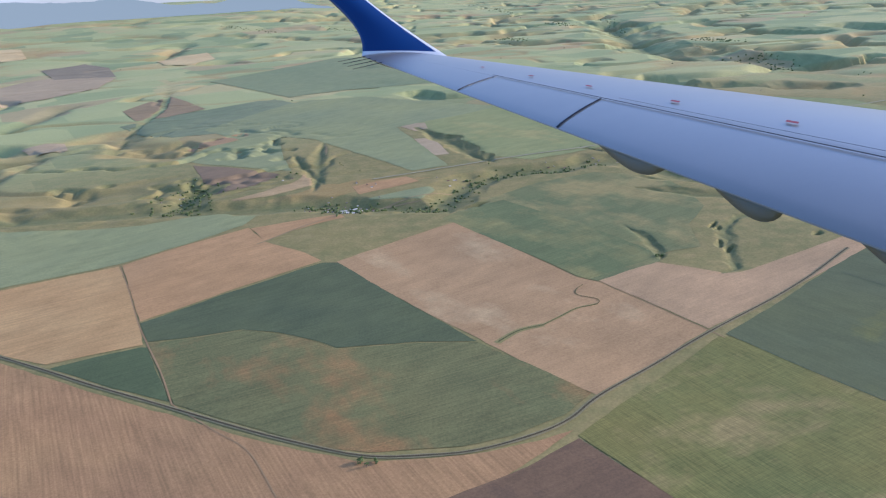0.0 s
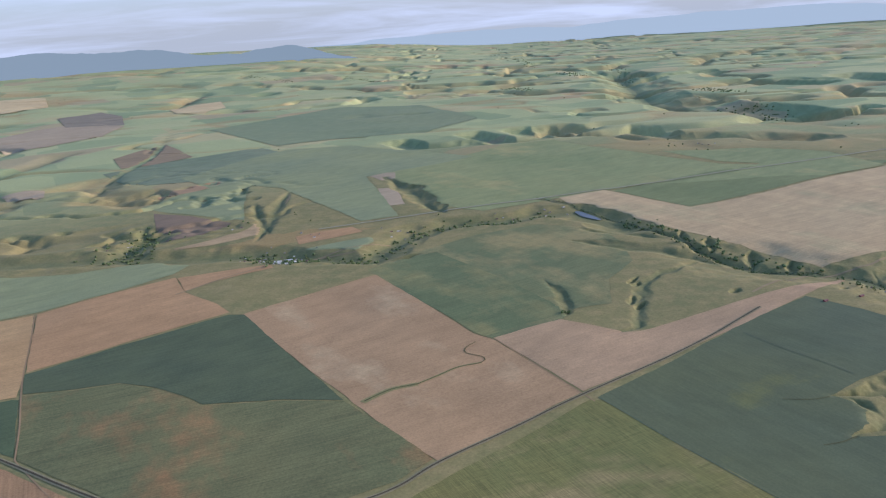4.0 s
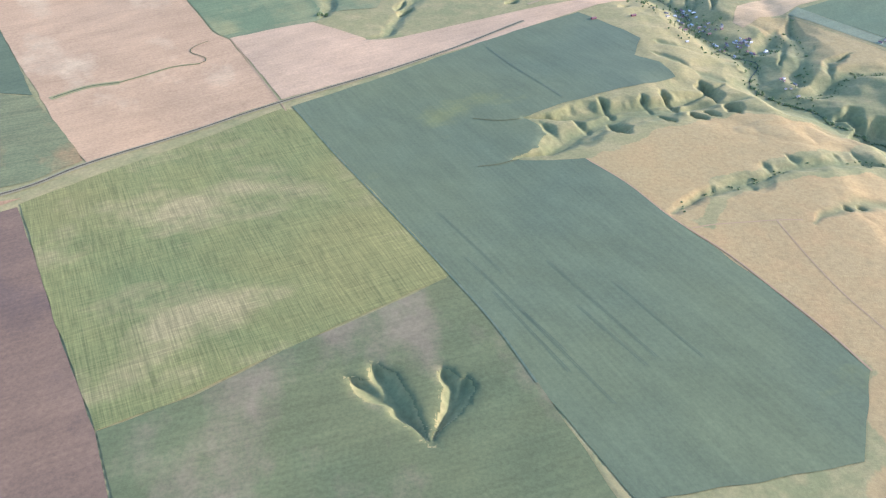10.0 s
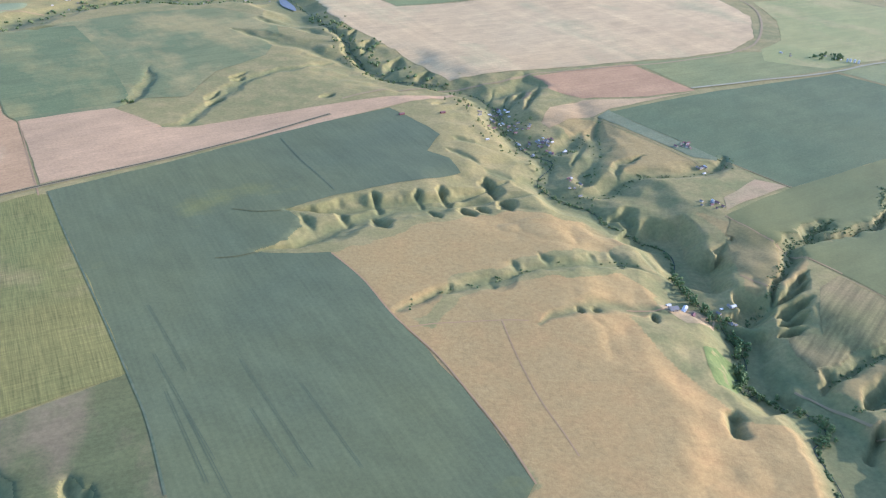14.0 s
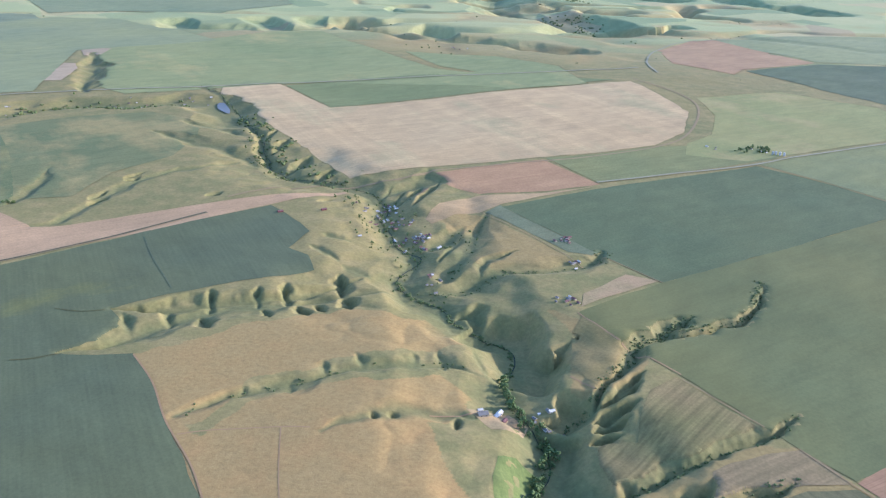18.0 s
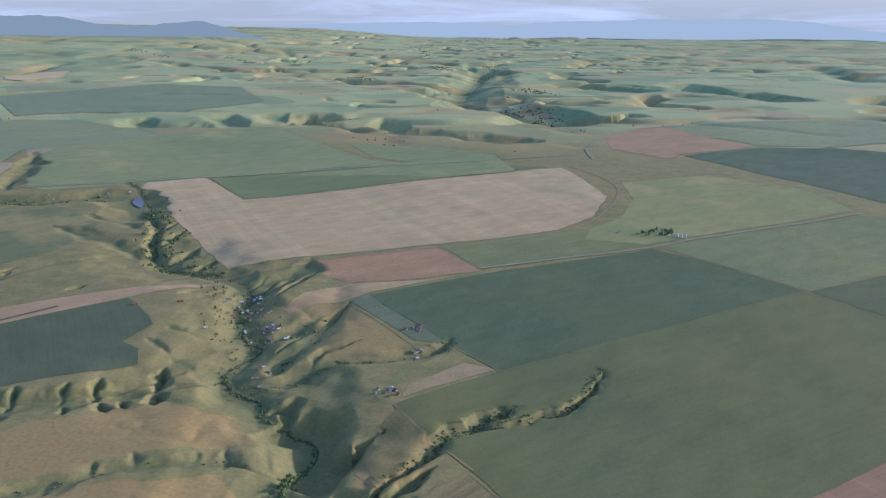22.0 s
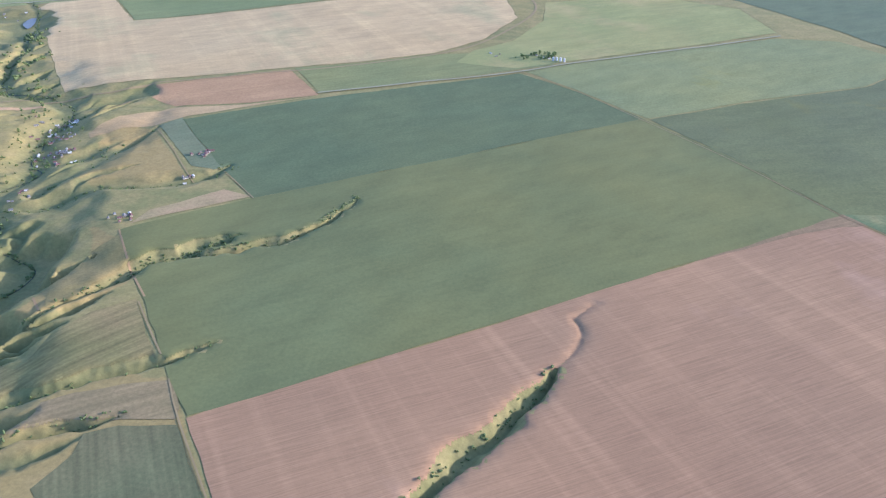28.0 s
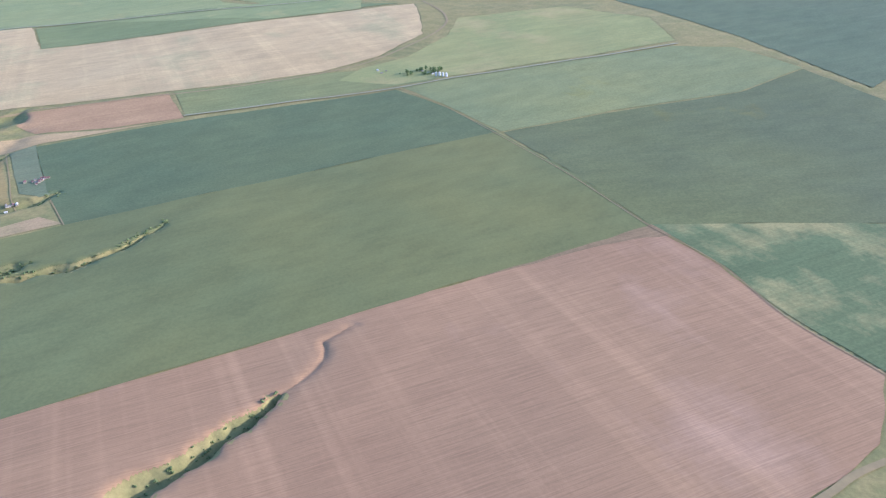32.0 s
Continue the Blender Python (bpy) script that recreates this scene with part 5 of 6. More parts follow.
for ax, ay, bx, by in ((156.2, 167.6, 175.1, 136.7), (148.9, 151.1, 165.1, 124.4), (137.9, 168.4, 157.5, 137.9), (161.3, 152.0, 172.6, 134.5), (143.8, 156.3, 157.7, 132.2), (170.0, 160.0, 184.0, 137.0), (131.0, 187.0, 146.0, 163.0)):
    for gap in (0, 0.55):
        line("tramline", 0.13, [(ax + (bx - ax) * u + gap, ay + (by - ay) * u + TRAMS.uniform(-0.05, 0.05)) for u in np.linspace(0, 1, 5)])

CREEK = [(87.1, 549.8), (107.2, 523.2), (129.2, 480.4), (149.5, 435.3), (164.7, 393.0), (173.4, 376.8), (187.7, 369.2), (207.4, 361.7), (220.9, 343.5), (223.6, 318.5), (229.0, 302.2), (237.6, 287.5), (231.8, 271.2), (235.3, 262.2), (246.2, 253.7), (250.5, 243.9), (263.7, 237.6), (265.5, 228.6), (263.0, 215.1), (264.0, 202.6), (268.4, 195.9), (271.4, 189.1), (268.8, 178.4), (265.2, 171.0), (271.8, 168.1), (275.2, 162.0), (278.4, 155.6), (274.3, 150.6), (272.8, 137.1), (273.0, 121.2)]
wander = curve_points(CREEK, 2.0)
wander = wander + np.stack([np.sin(np.arange(len(wander)) * 0.55) * 1.0, np.cos(np.arange(len(wander)) * 0.41) * 0.8], -1)
link("creek", mesh_from("creek", *strip(wander[::2], 0.26, 0.08, 0.5)), STREAM, None, "narrow dark creek winding along the valley floor", "structure", "water")
POND = curve_points([(108.2, 509.1), (109.4, 515.4), (114.2, 506.8), (119.2, 495.6), (121.3, 486.0), (116.5, 491.0), (111.8, 497.6), (108.2, 509.1)], 3.0)
pond_z = float(terrain(POND[:, 0], POND[:, 1]).mean()) + 0.3
link("pond", mesh_from("pond", [(*p, pond_z) for p in POND], [tuple(range(len(POND)))]), WATER, None, "small grey-blue pond at the edge of the creek woods", "structure", "water")

# ---- trees and brush ----
def lump(bm, centre, size, rng, flat=0.8):
    m = Matrix.Translation(centre) @ Euler((rng.random() * 6, rng.random() * 6, rng.random() * 6)).to_matrix().to_4x4() @ Matrix.Diagonal((size, size * rng.uniform(0.7, 1.1), size * flat, 1))
    made = bmesh.ops.create_icosphere(bm, subdivisions=1, radius=1, matrix=m)
    for v in made["verts"]:
        v.co += Vector((rng.uniform(-1, 1), rng.uniform(-1, 1), rng.uniform(-1, 1))) * size * 0.28


def tree_meshes(seed, height, spread):
    rng = random.Random(seed)
    bm = bmesh.new()
    bmesh.ops.create_cone(bm, cap_ends=True, segments=6, radius1=height * 0.04, radius2=height * 0.012, depth=height * 0.7, matrix=Matrix.Translation((0, 0, height * 0.33)))
    for k in range(4):
        a = rng.uniform(0, 6.28)
        limb = Matrix.Translation((math.cos(a) * spread * 0.2, math.sin(a) * spread * 0.2, height * rng.uniform(0.4, 0.6))) @ Euler((0, 0.8, a)).to_matrix().to_4x4()
        bmesh.ops.create_cone(bm, cap_ends=False, segments=4, radius1=height * 0.015, radius2=height * 0.004, depth=spread * 0.7, matrix=limb)
    trunk = bpy.data.meshes.new("trunk")
    bm.to_mesh(trunk)
    bm.free()
    bm = bmesh.new()
    for k in range(17):
        a, rr, h = rng.uniform(0, 6.28), spread * 0.5 * math.sqrt(rng.random()), rng.uniform(0.3, 0.95)
        rr *= 1.15 - 0.75 * abs(h - 0.5)
        lump(bm, (math.cos(a) * rr, math.sin(a) * rr, h * height), spread * rng.uniform(0.13, 0.24), rng)
    crown = bpy.data.meshes.new("crown")
    bm.to_mesh(crown)
    bm.free()
    trunk.materials.append(BARK)
    crown.materials.append(LEAF)
    return trunk, crown


TREES = [tree_meshes(11, 2.0, 1.4), tree_meshes(12, 1.6, 1.3), tree_meshes(13, 1.25, 1.1), tree_meshes(14, 1.8, 1.1)]
rng = random.Random(3)


def height_at(x, y):
    return float(terrain(np.array([x]), np.array([y]))[0])


def tree(x, y, scale=1.0, group="creekside trees", z=None):
    trunk, crown = TREES[rng.randrange(4)]
    ob = new("tree")
    ob.matrix_basis = Matrix.Translation((x, y, (height_at(x, y) if z is None else z) - 0.05)) @ Euler((0, 0, rng.uniform(0, 6.28))).to_matrix().to_4x4() @ Matrix.Scale(scale, 4)
    tagged(ob, "leafy green cottonwood tree on the valley floor", "tree", group)
    part("trunk", trunk, BARK, ob)
    part("crown", crown, LEAF, ob)


def scatter(pts, count, spread):
    p = curve_points(pts, 1.0)
    base = p[[int(rng.random() * len(p)) for _ in range(count)]]
    return base + np.array([[rng.gauss(0, spread), rng.gauss(0, spread)] for _ in range(count)])


def plant(pts, count, spread, lo, hi, group="creekside trees"):
    spots = scatter(pts, count, spread)
    for (x, y), z in zip(spots, terrain(spots[:, 0], spots[:, 1])):
        tree(x, y, rng.uniform(lo, hi), group, float(z))


# the woods that the flight passes nearest
plant([(263.0, 215.1), (264.3, 202.6), (268.0, 197.1), (270.6, 193.2), (271.0, 186.9), (268.8, 178.4), (266.7, 172.5)], 60, 1.1, 0.8, 1.45)
plant([(264.1, 171.5), (271.8, 168.1), (275.2, 162.0), (278.6, 156.4), (275.0, 150.9)], 42, 1.2, 0.5, 0.95)
plant([(206.2, 350.4), (216.7, 319.1), (219.1, 302.7), (232.2, 290.8), (234.3, 314.1), (221.7, 337.5)], 45, 4.0, 0.45, 0.85, "village trees")
plant([(221.0, 343.5), (223.6, 318.5), (229.0, 302.2), (237.6, 287.5), (231.8, 271.2), (235.3, 262.2), (246.2, 253.7)], 60, 2.2, 0.4, 0.75, "trees along the village creek")
plant([(149.4, 421.1), (163.5, 385.2), (174.2, 371.3), (188.2, 364.6), (200.0, 365.6)], 34, 1.5, 0.5, 0.85, "woods below the pond")
plant([(387.2, 428.8), (394.4, 432.3), (401.9, 433.7), (398.9, 425.9), (388.9, 425.7)], 40, 0.8, 0.7, 1.0, "windbreak at the grain farm")

plant([(-30.3, 178.9), (-25.4, 178.9)], 7, 0.8, 0.6, 1.0, "clump by the railway")
plant([(82.6, 321.1), (86.3, 322.0)], 9, 0.9, 0.6, 1.0, "clump at the field corner")


def bushes(name, label, spots, lo, hi, material, seed):
    """Brush and far woods as one mesh of many uneven clumps."""
    r2 = np.random.default_rng(seed)
    bm = bmesh.new()
    bmesh.ops.create_icosphere(bm, subdivisions=1, radius=1)
    bm.verts.ensure_lookup_table()
    v0 = np.array([v.co[:] for v in bm.verts])
    f0 = np.array([[v.index for v in f.verts] for f in bm.faces])
    bm.free()
    z = terrain(spots[:, 0], spots[:, 1])
    verts, faces = [], []
    for k, (x, y) in enumerate(spots):
        s = r2.uniform(lo, hi)
        for j in range(3):
            off = r2.normal(0, 0.5, 3) * s * (1, 1, 0.4)
            shape = v0 * s * r2.uniform(0.5, 0.9, 3) * (1 + r2.uniform(-0.28, 0.28, (len(v0), 1)))
            faces.append(f0 + len(verts) * len(v0))
            verts.append(shape + (x + off[0], y + off[1], z[k] + s * 0.45 + abs(off[2])))
    me = mesh_from(name, np.vstack(verts), np.vstack(faces))
    link(name, me, material, None, label, "stuff", "bushes")


spots = np.vstack([scatter([(274.9, 196.8), (282.6, 202.7), (289.2, 213.9), (296.0, 223.4), (298.2, 230.0), (304.4, 235.1), (311.3, 237.3), (321.1, 240.3), (329.4, 244.5), (336.3, 250.8), (340.6, 260.5), (344.3, 268.6)], 320, 0.8), scatter([(305.3, 232.0), (309.4, 240.2), (316.7, 245.1)], 110, 0.8), scatter([(396.4, 193.5), (394.8, 191.3), (391.2, 183.8), (386.8, 177.0), (382.0, 170.6), (377.4, 164.1), (373.0, 156.8), (366.9, 148.8)], 80, 0.7), scatter([(286.0, 159.8), (293.1, 162.0), (299.0, 165.3), (306.2, 168.4), (312.8, 171.2), (319.0, 173.8)], 70, 0.7), scatter([(286.0, 170.3), (296.7, 177.1), (308.6, 183.3), (321.1, 189.4), (328.4, 196.8)], 110, 0.7), scatter([(188.6, 187.6), (198.6, 197.4), (211.4, 203.5), (225.0, 211.0), (236.5, 215.5), (248.3, 218.3), (259.0, 215.3)], 35, 0.8), scatter([(239.0, 260.8), (251.4, 263.3), (263.3, 272.8), (274.7, 275.1), (287.5, 279.1), (296.0, 284.4), (299.7, 292.4)], 100, 1.4)])
bushes("gully_brush", "dark green brush along gully floors", spots, 0.12, 0.34, LEAF_B, 5)
spots = np.vstack([scatter(CREEK, 300, 0.35), scatter(CREEK[12:], 330, 0.3), scatter([(206.2, 350.4), (216.7, 319.1), (219.1, 302.7), (232.2, 290.8), (234.3, 314.1), (221.7, 337.5)], 40, 4.0), scatter([(149.4, 421.1), (163.5, 385.2), (174.2, 371.3), (188.2, 364.6), (200.0, 365.6)], 60, 2.0), scatter([(245.1, 262.8), (249.3, 273.3), (253.8, 284.6), (257.2, 307.1), (261.9, 324.3)], 30, 1.2), scatter([(230.7, 295.6), (242.9, 293.6), (249.5, 301.5), (252.5, 312.4)], 25, 1.2)])
bushes("creek_brush", "dark green willow brush along the creek", spots, 0.15, 0.45, LEAF_B, 6)
spots = np.vstack([scatter([(-89.2, 437.5), (-75.7, 444.6), (-56.7, 434.5), (-43.0, 430.1), (-10.1, 419.3), (6.9, 467.9), (31.7, 486.8), (62.3, 491.0), (93.5, 503.0)], 200, 5.0), scatter([(-66.9, 427.2), (-58.8, 425.9), (-52.1, 429.3)], 90, 5.0), scatter([(-173.1, 451.0), (-160.3, 458.6), (-156.6, 475.8), (-169.2, 510.3)], 130, 9.0), scatter([(131.8, 472.8), (147.9, 450.1), (160.5, 418.5), (175.6, 385.7), (196.2, 366.5)], 90, 5.0)])
# dark clumps along far canyons: trees, and a stand-in for the shade streaks
rng_far = np.random.default_rng(9)
cand = rng_far.uniform((-900, 480), (1100, 2300), (60000, 2))
first = np.abs(2 * fbm(cand[:, 0] / 360 + 5, cand[:, 1] / 210 + 2, 4) - 1)
second = np.abs(2 * fbm(cand[:, 0] / 230 + 1, cand[:, 1] / 120 + 8, 3) - 1)
keep = ((first < 0.035) | (second < 0.018)) & (fbm(cand[:, 0] / 60, cand[:, 1] / 60, 2) > 0.47)
for _, _, _, poly in FIELDS:
    keep &= ~inside(cand[:, 0], cand[:, 1], poly)
far_spots = cand[keep][:650]
bushes("canyon_trees_and_shade", "dark clumps for both trees and shade along distant canyon floors", far_spots, 0.35, 0.8, LEAF, 8)
# dark clumps added on far slopes to stand in for their shade
woods = np.vstack([scatter(way, 60, 10.0) for way in ([(386.4, 1268.8), (406.7, 1203.3)], [(330.9, 1052.4), (362.9, 1021.0)], [(387.8, 1043.4), (397.6, 938.4)], [(90.0, 1537.0), (142.6, 1434.6)], [(163.6, 2698.3), (189.2, 2291.3)], [(358.2, 2014.7), (329.6, 1579.1)], [(-316.4, 2115.8), (-171.6, 1896.0)], [(-554.5, 2154.2), (-400.0, 1976.7)], [(236.1, 1849.1), (271.0, 1717.1)])])
bushes("slope_shade_clumps", "dark blue-green clumps standing in for shade on distant slopes", woods, 0.6, 1.2, LEAF, 9)
bushes("town_woods", "distant dark green trees around a small town", spots, 0.4, 1.0, LEAF_B, 7)


# ---- buildings ----
def box_mesh(name, w, d, h, z=0.0):
    bm = bmesh.new()
    bmesh.ops.create_cube(bm, size=1, matrix=Matrix.Translation((0, 0, z + h / 2)) @ Matrix.Diagonal((w, d, h, 1)))
    me = bpy.data.meshes.new(name)
    bm.to_mesh(me)
    bm.free()
    return me


def wall_mesh(w, d, h, rise):
    """Four walls with gables."""
    v = [(-w / 2, -d / 2, 0), (w / 2, -d / 2, 0), (w / 2, d / 2, 0), (-w / 2, d / 2, 0),
         (-w / 2, -d / 2, h), (w / 2, -d / 2, h), (w / 2, d / 2, h), (-w / 2, d / 2, h), (-w / 2, 0, h + rise), (w / 2, 0, h + rise)]
    return mesh_from("wall", v, [(0, 1, 5, 4), (2, 3, 7, 6), (1, 2, 6, 9, 5), (3, 0, 4, 8, 7), (3, 2, 1, 0)])


def roof_mesh(w, d, h, rise, over=0.06, thick=0.04):
    w, d, s = w + 2 * over, d + 2 * over, rise / (d / 2)
    low, top = h - s * over + 0.01, h + rise + 0.01
    v = []
    for x in (-w / 2, w / 2):
        for z in (0, thick):
            v += [(x, -d / 2, low + z), (x, 0, top + z), (x, d / 2, low + z)]
    return mesh_from("roof", v, [(3, 9, 10, 4), (4, 10, 11, 5), (0, 1, 7, 6), (1, 2, 8, 7), (0, 6, 9, 3), (2, 5, 11, 8), (0, 3, 4, 1), (1, 4, 5, 2), (6, 7, 10, 9), (7, 8, 11, 10)])


SHAPES = {}


def building(name, x, y, w, d, h, turn, walls, roof, label, category="house", group="", doors=1, chimney=False):
    key = (w, d, h)
    if key not in SHAPES:
        SHAPES[key] = (w, wall_mesh(w, d, h, d * 0.28), roof_mesh(w, d, h, d * 0.28), box_mesh("door", 0.02, d * 0.25, h * 0.7), box_mesh("window", w * 0.16, 0.02, h * 0.3, h * 0.4), box_mesh("chimney", 0.08, 0.08, 0.25, h + d * 0.14))
    _, wm, rm, dm, winm, cm = SHAPES[key]
    ob = new(name)
    ob.matrix_basis = Matrix.Translation((x, y, height_at(x, y) - 0.05 + 0.1)) @ Euler((0, 0, radians(turn))).to_matrix().to_4x4()
    tagged(ob, label, category, group)

    def piece(nm, me, mat, at=(0, 0, 0)):
        me2 = me if not me.materials or me.materials[0] == mat else me.copy()
        if me2 is not me:
            me2.materials.clear()
        o = part(nm, me2, mat, ob)
        o.location = at
    piece("wall", wm, walls)
    piece("roof", rm, roof)
    piece("door", dm, DARK, (w / 2 + 0.008, 0, 0))
    for s in (-1, 1):
        piece("window", winm, DARK, (s * w * 0.25, -d / 2 - 0.006, 0))
    if chimney:
        piece("chimney", cm, WALL_RED, (w * 0.2, d * 0.12, 0))


def hamlet(x, y, count, spread, group, turn=30):
    for _ in range(count):
        w, d, h = rng.choice(((0.95, 0.65, 0.3), (1.15, 0.7, 0.33), (0.75, 0.55, 0.27), (1.5, 0.8, 0.38)))
        wall, roof, text = rng.choice(((WALL_WHITE, ROOF_GREY, "white wooden house with a grey shingle roof"), (WALL_TAN, ROOF_RED, "tan house with a red-brown roof"),
                                       (WALL_WHITE, ROOF_WHITE, "white shed with a pale metal roof"), (WALL_TAN, ROOF_GREY, "tan house with a grey roof")))
        building("house", x + rng.gauss(0, spread[0]), y + rng.gauss(0, spread[1]), w, d, h, turn + rng.choice((0, 90)) + rng.uniform(-8, 8), wall, roof, text, "house", group, chimney=w < 1.1)


def silo(x, y, group):
    ob = new("silo")
    ob.location = (x, y, height_at(x, y))
    tagged(ob, "tall galvanised steel grain silo with a conical cap", "silo", group)
    bm = bmesh.new()
    bmesh.ops.create_cone(bm, cap_ends=True, segments=16, radius1=0.5, radius2=0.5, depth=1.5, matrix=Matrix.Translation((0, 0, 0.75)))
    part("drum", bm, STEEL, ob)
    bm = bmesh.new()
    bmesh.ops.create_cone(bm, cap_ends=True, segments=16, radius1=0.54, radius2=0.06, depth=0.35, matrix=Matrix.Translation((0, 0, 1.675)))
    part("cap", bm, ROOF_WHITE, ob)


building("barn", 260.6, 199.7, 3.2, 1.1, 0.6, 60, WALL_WHITE, ROOF_WHITE, "long white barn with a bright metal roof", "barn", "farm above the creek")
building("barn", 256.9, 197.2, 2.4, 1.6, 0.6, 20, WALL_TAN, ROOF_GREY, "grey-roofed tan wooden cattle barn", "barn", "farm above the creek")
building("shed", 256.4, 199.8, 1.2, 0.8, 0.4, 20, WALL_WHITE, ROOF_WHITE, "small white shed with metal roof", "shed", "farm above the creek")
building("shed", 261.9, 196.6, 1.5, 0.9, 0.4, 60, WALL_RED, ROOF_RED, "small brown wooden farm shed", "shed", "farm above the creek")
hamlet(272.0, 197.6, 9, (2.2, 1.6), "farmstead in the creek woods")
hamlet(223.0, 334.4, 24, (4, 4.5), "upper village")
hamlet(225.5, 319.4, 18, (3.5, 3), "upper village")
hamlet(236.0, 302.4, 34, (5, 4.5), "village on the slope")
hamlet(242.9, 270.5, 8, (2.2, 3), "houses by the draw")
hamlet(287.4, 301.1, 13, (2, 1.6), "farm beside the wheat")
hamlet(289.2, 283.8, 7, (1.6, 2), "lane farm")
hamlet(281.9, 252.3, 9, (2, 1.6), "bench farm")
hamlet(-61.8, 434.6, 30, (9, 7), "small town")
hamlet(-80.0, 446.6, 8, (8, 8), "small town")
hamlet(-164.1, 482.9, 6, (6, 5), "ranch by the wooded draw")
hamlet(4.2, 480.1, 8, (7, 5), "roadside houses")
hamlet(93.7, 511.7, 8, (6, 5), "houses near the pond")
hamlet(60.2, 499.9, 8, (7, 4), "houses near the pond")
hamlet(-293.2, 1369.7, 16, (40, 16), "distant hamlet")
hamlet(-105.9, 508.9, 3, (3, 3), "ranch by the dry ravine")
hamlet(-53.6, 476.2, 5, (5, 5), "roadside yard")
hamlet(259.8, 745.6, 6, (12, 8), "distant farm")
hamlet(378.5, 432.6, 3, (3, 2), "grain farm")
hamlet(399.9, 427.8, 6, (3, 2), "grain farm")
building("warehouse", -64.7, 427.2, 4.2, 1.6, 0.7, 10, WALL_WHITE, ROOF_WHITE, "long white warehouse with a pale metal roof", "warehouse", "small town")
building("warehouse", -63.2, 432.5, 4.2, 1.6, 0.7, 14, WALL_WHITE, ROOF_WHITE, "long white warehouse with a pale metal roof", "warehouse", "small town")
building("warehouse", -58.2, 426.2, 4.2, 1.6, 0.7, 8, WALL_WHITE, ROOF_WHITE, "long white warehouse with a pale metal roof", "warehouse", "small town")
building("warehouse", -57.7, 434.9, 4.2, 1.6, 0.7, 16, WALL_WHITE, ROOF_WHITE, "long white warehouse with a pale metal roof", "warehouse", "small town")
building("warehouse", -53.7, 427.7, 4.2, 1.6, 0.7, 60, WALL_WHITE, ROOF_WHITE, "long white warehouse with a pale metal roof", "warehouse", "small town")
building("warehouse", -60.6, 420.2, 4.2, 1.6, 0.7, 12, WALL_WHITE, ROOF_WHITE, "long white warehouse with a pale metal roof", "warehouse", "small town")
silo(402.2, 422.7, "grain farm")
silo(403.7, 422.6, "grain farm")
silo(405.3, 421.5, "grain farm")
silo(406.9, 420.4, "grain farm")
building("barn", 200.7, 321.9, 2.0, 1.0, 0.45, 30, WALL_RED, ROOF_RED, "old red farm shed on the grassy slope", "barn", "slope sheds")
building("barn", 185.3, 318.3, 2.0, 1.0, 0.45, 30, WALL_RED, ROOF_RED, "old red farm shed on the grassy slope", "barn", "slope sheds")


# ---- distant mountains: a plain self-glowing backdrop past the last land ----
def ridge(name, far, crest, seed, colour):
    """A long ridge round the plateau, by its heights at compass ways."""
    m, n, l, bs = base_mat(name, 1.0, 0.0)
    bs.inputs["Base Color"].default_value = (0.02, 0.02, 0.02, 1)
    # the ridge emits its haze colour and takes almost no sunlight
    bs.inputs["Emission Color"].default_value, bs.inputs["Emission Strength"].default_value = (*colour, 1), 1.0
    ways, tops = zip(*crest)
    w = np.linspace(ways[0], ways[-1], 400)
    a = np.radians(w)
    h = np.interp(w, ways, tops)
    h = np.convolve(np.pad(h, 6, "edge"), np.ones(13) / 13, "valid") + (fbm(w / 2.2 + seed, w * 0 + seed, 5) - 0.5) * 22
    x, y = 200 + np.sin(a) * far, np.cos(a) * far
    verts = np.vstack([np.c_[x, y, np.full(400, -60.0)], np.c_[x, y, h], np.c_[x * 1.03, y * 1.03, np.full(400, -60.0)]])
    faces = [(i, i + 1, 401 + i, 400 + i) for i in range(399)] + [(400 + i, 401 + i, 801 + i, 800 + i) for i in range(399)]
    link(name, mesh_from(name, verts, faces), m, None, "mountain ridge on the horizon, glowing in a painted blue haze", "structure", "mountains")


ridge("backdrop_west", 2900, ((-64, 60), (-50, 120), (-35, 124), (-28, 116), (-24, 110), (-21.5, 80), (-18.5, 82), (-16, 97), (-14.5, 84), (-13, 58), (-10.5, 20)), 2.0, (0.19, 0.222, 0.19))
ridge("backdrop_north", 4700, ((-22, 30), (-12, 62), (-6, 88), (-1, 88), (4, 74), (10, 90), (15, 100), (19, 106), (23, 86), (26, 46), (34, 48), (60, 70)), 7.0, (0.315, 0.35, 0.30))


# ---- the aircraft's wing, one tenth of its size like the land ----
M_WING = plain("wing_paint_grey", (0.176, 0.156, 0.112), (0.155, 0.138, 0.099), 14.0, 0.33, 0.1, 0.5)
M_EDGE = plain("leading_edge_metal", (0.780, 0.745, 0.630), (0.700, 0.666, 0.558), 8.0, 0.35, 0.4, 0.5)
M_BLUE = plain("winglet_paint_navy", (0.012, 0.032, 0.10), (0.010, 0.026, 0.085), 8.0, 0.3, 0.0, 0.5)
M_UNDER = plain("fairing_paint_dark", (0.17, 0.17, 0.14), (0.13, 0.135, 0.11), 9.0, 0.5)
M_GAP = plain("panel_gap_black", (0.02, 0.02, 0.025), (0.03, 0.03, 0.03), 9.0)
M_MARK = plain("red_marking", (0.30, 0.085, 0.085), (0.25, 0.08, 0.08), 60.0)
wing = new("aircraft_wing")
wing.matrix_world = BASE @ pose(0, 0, 0)
tagged(wing, "grey swept aircraft wing with a navy blue upturned winglet", "wing")
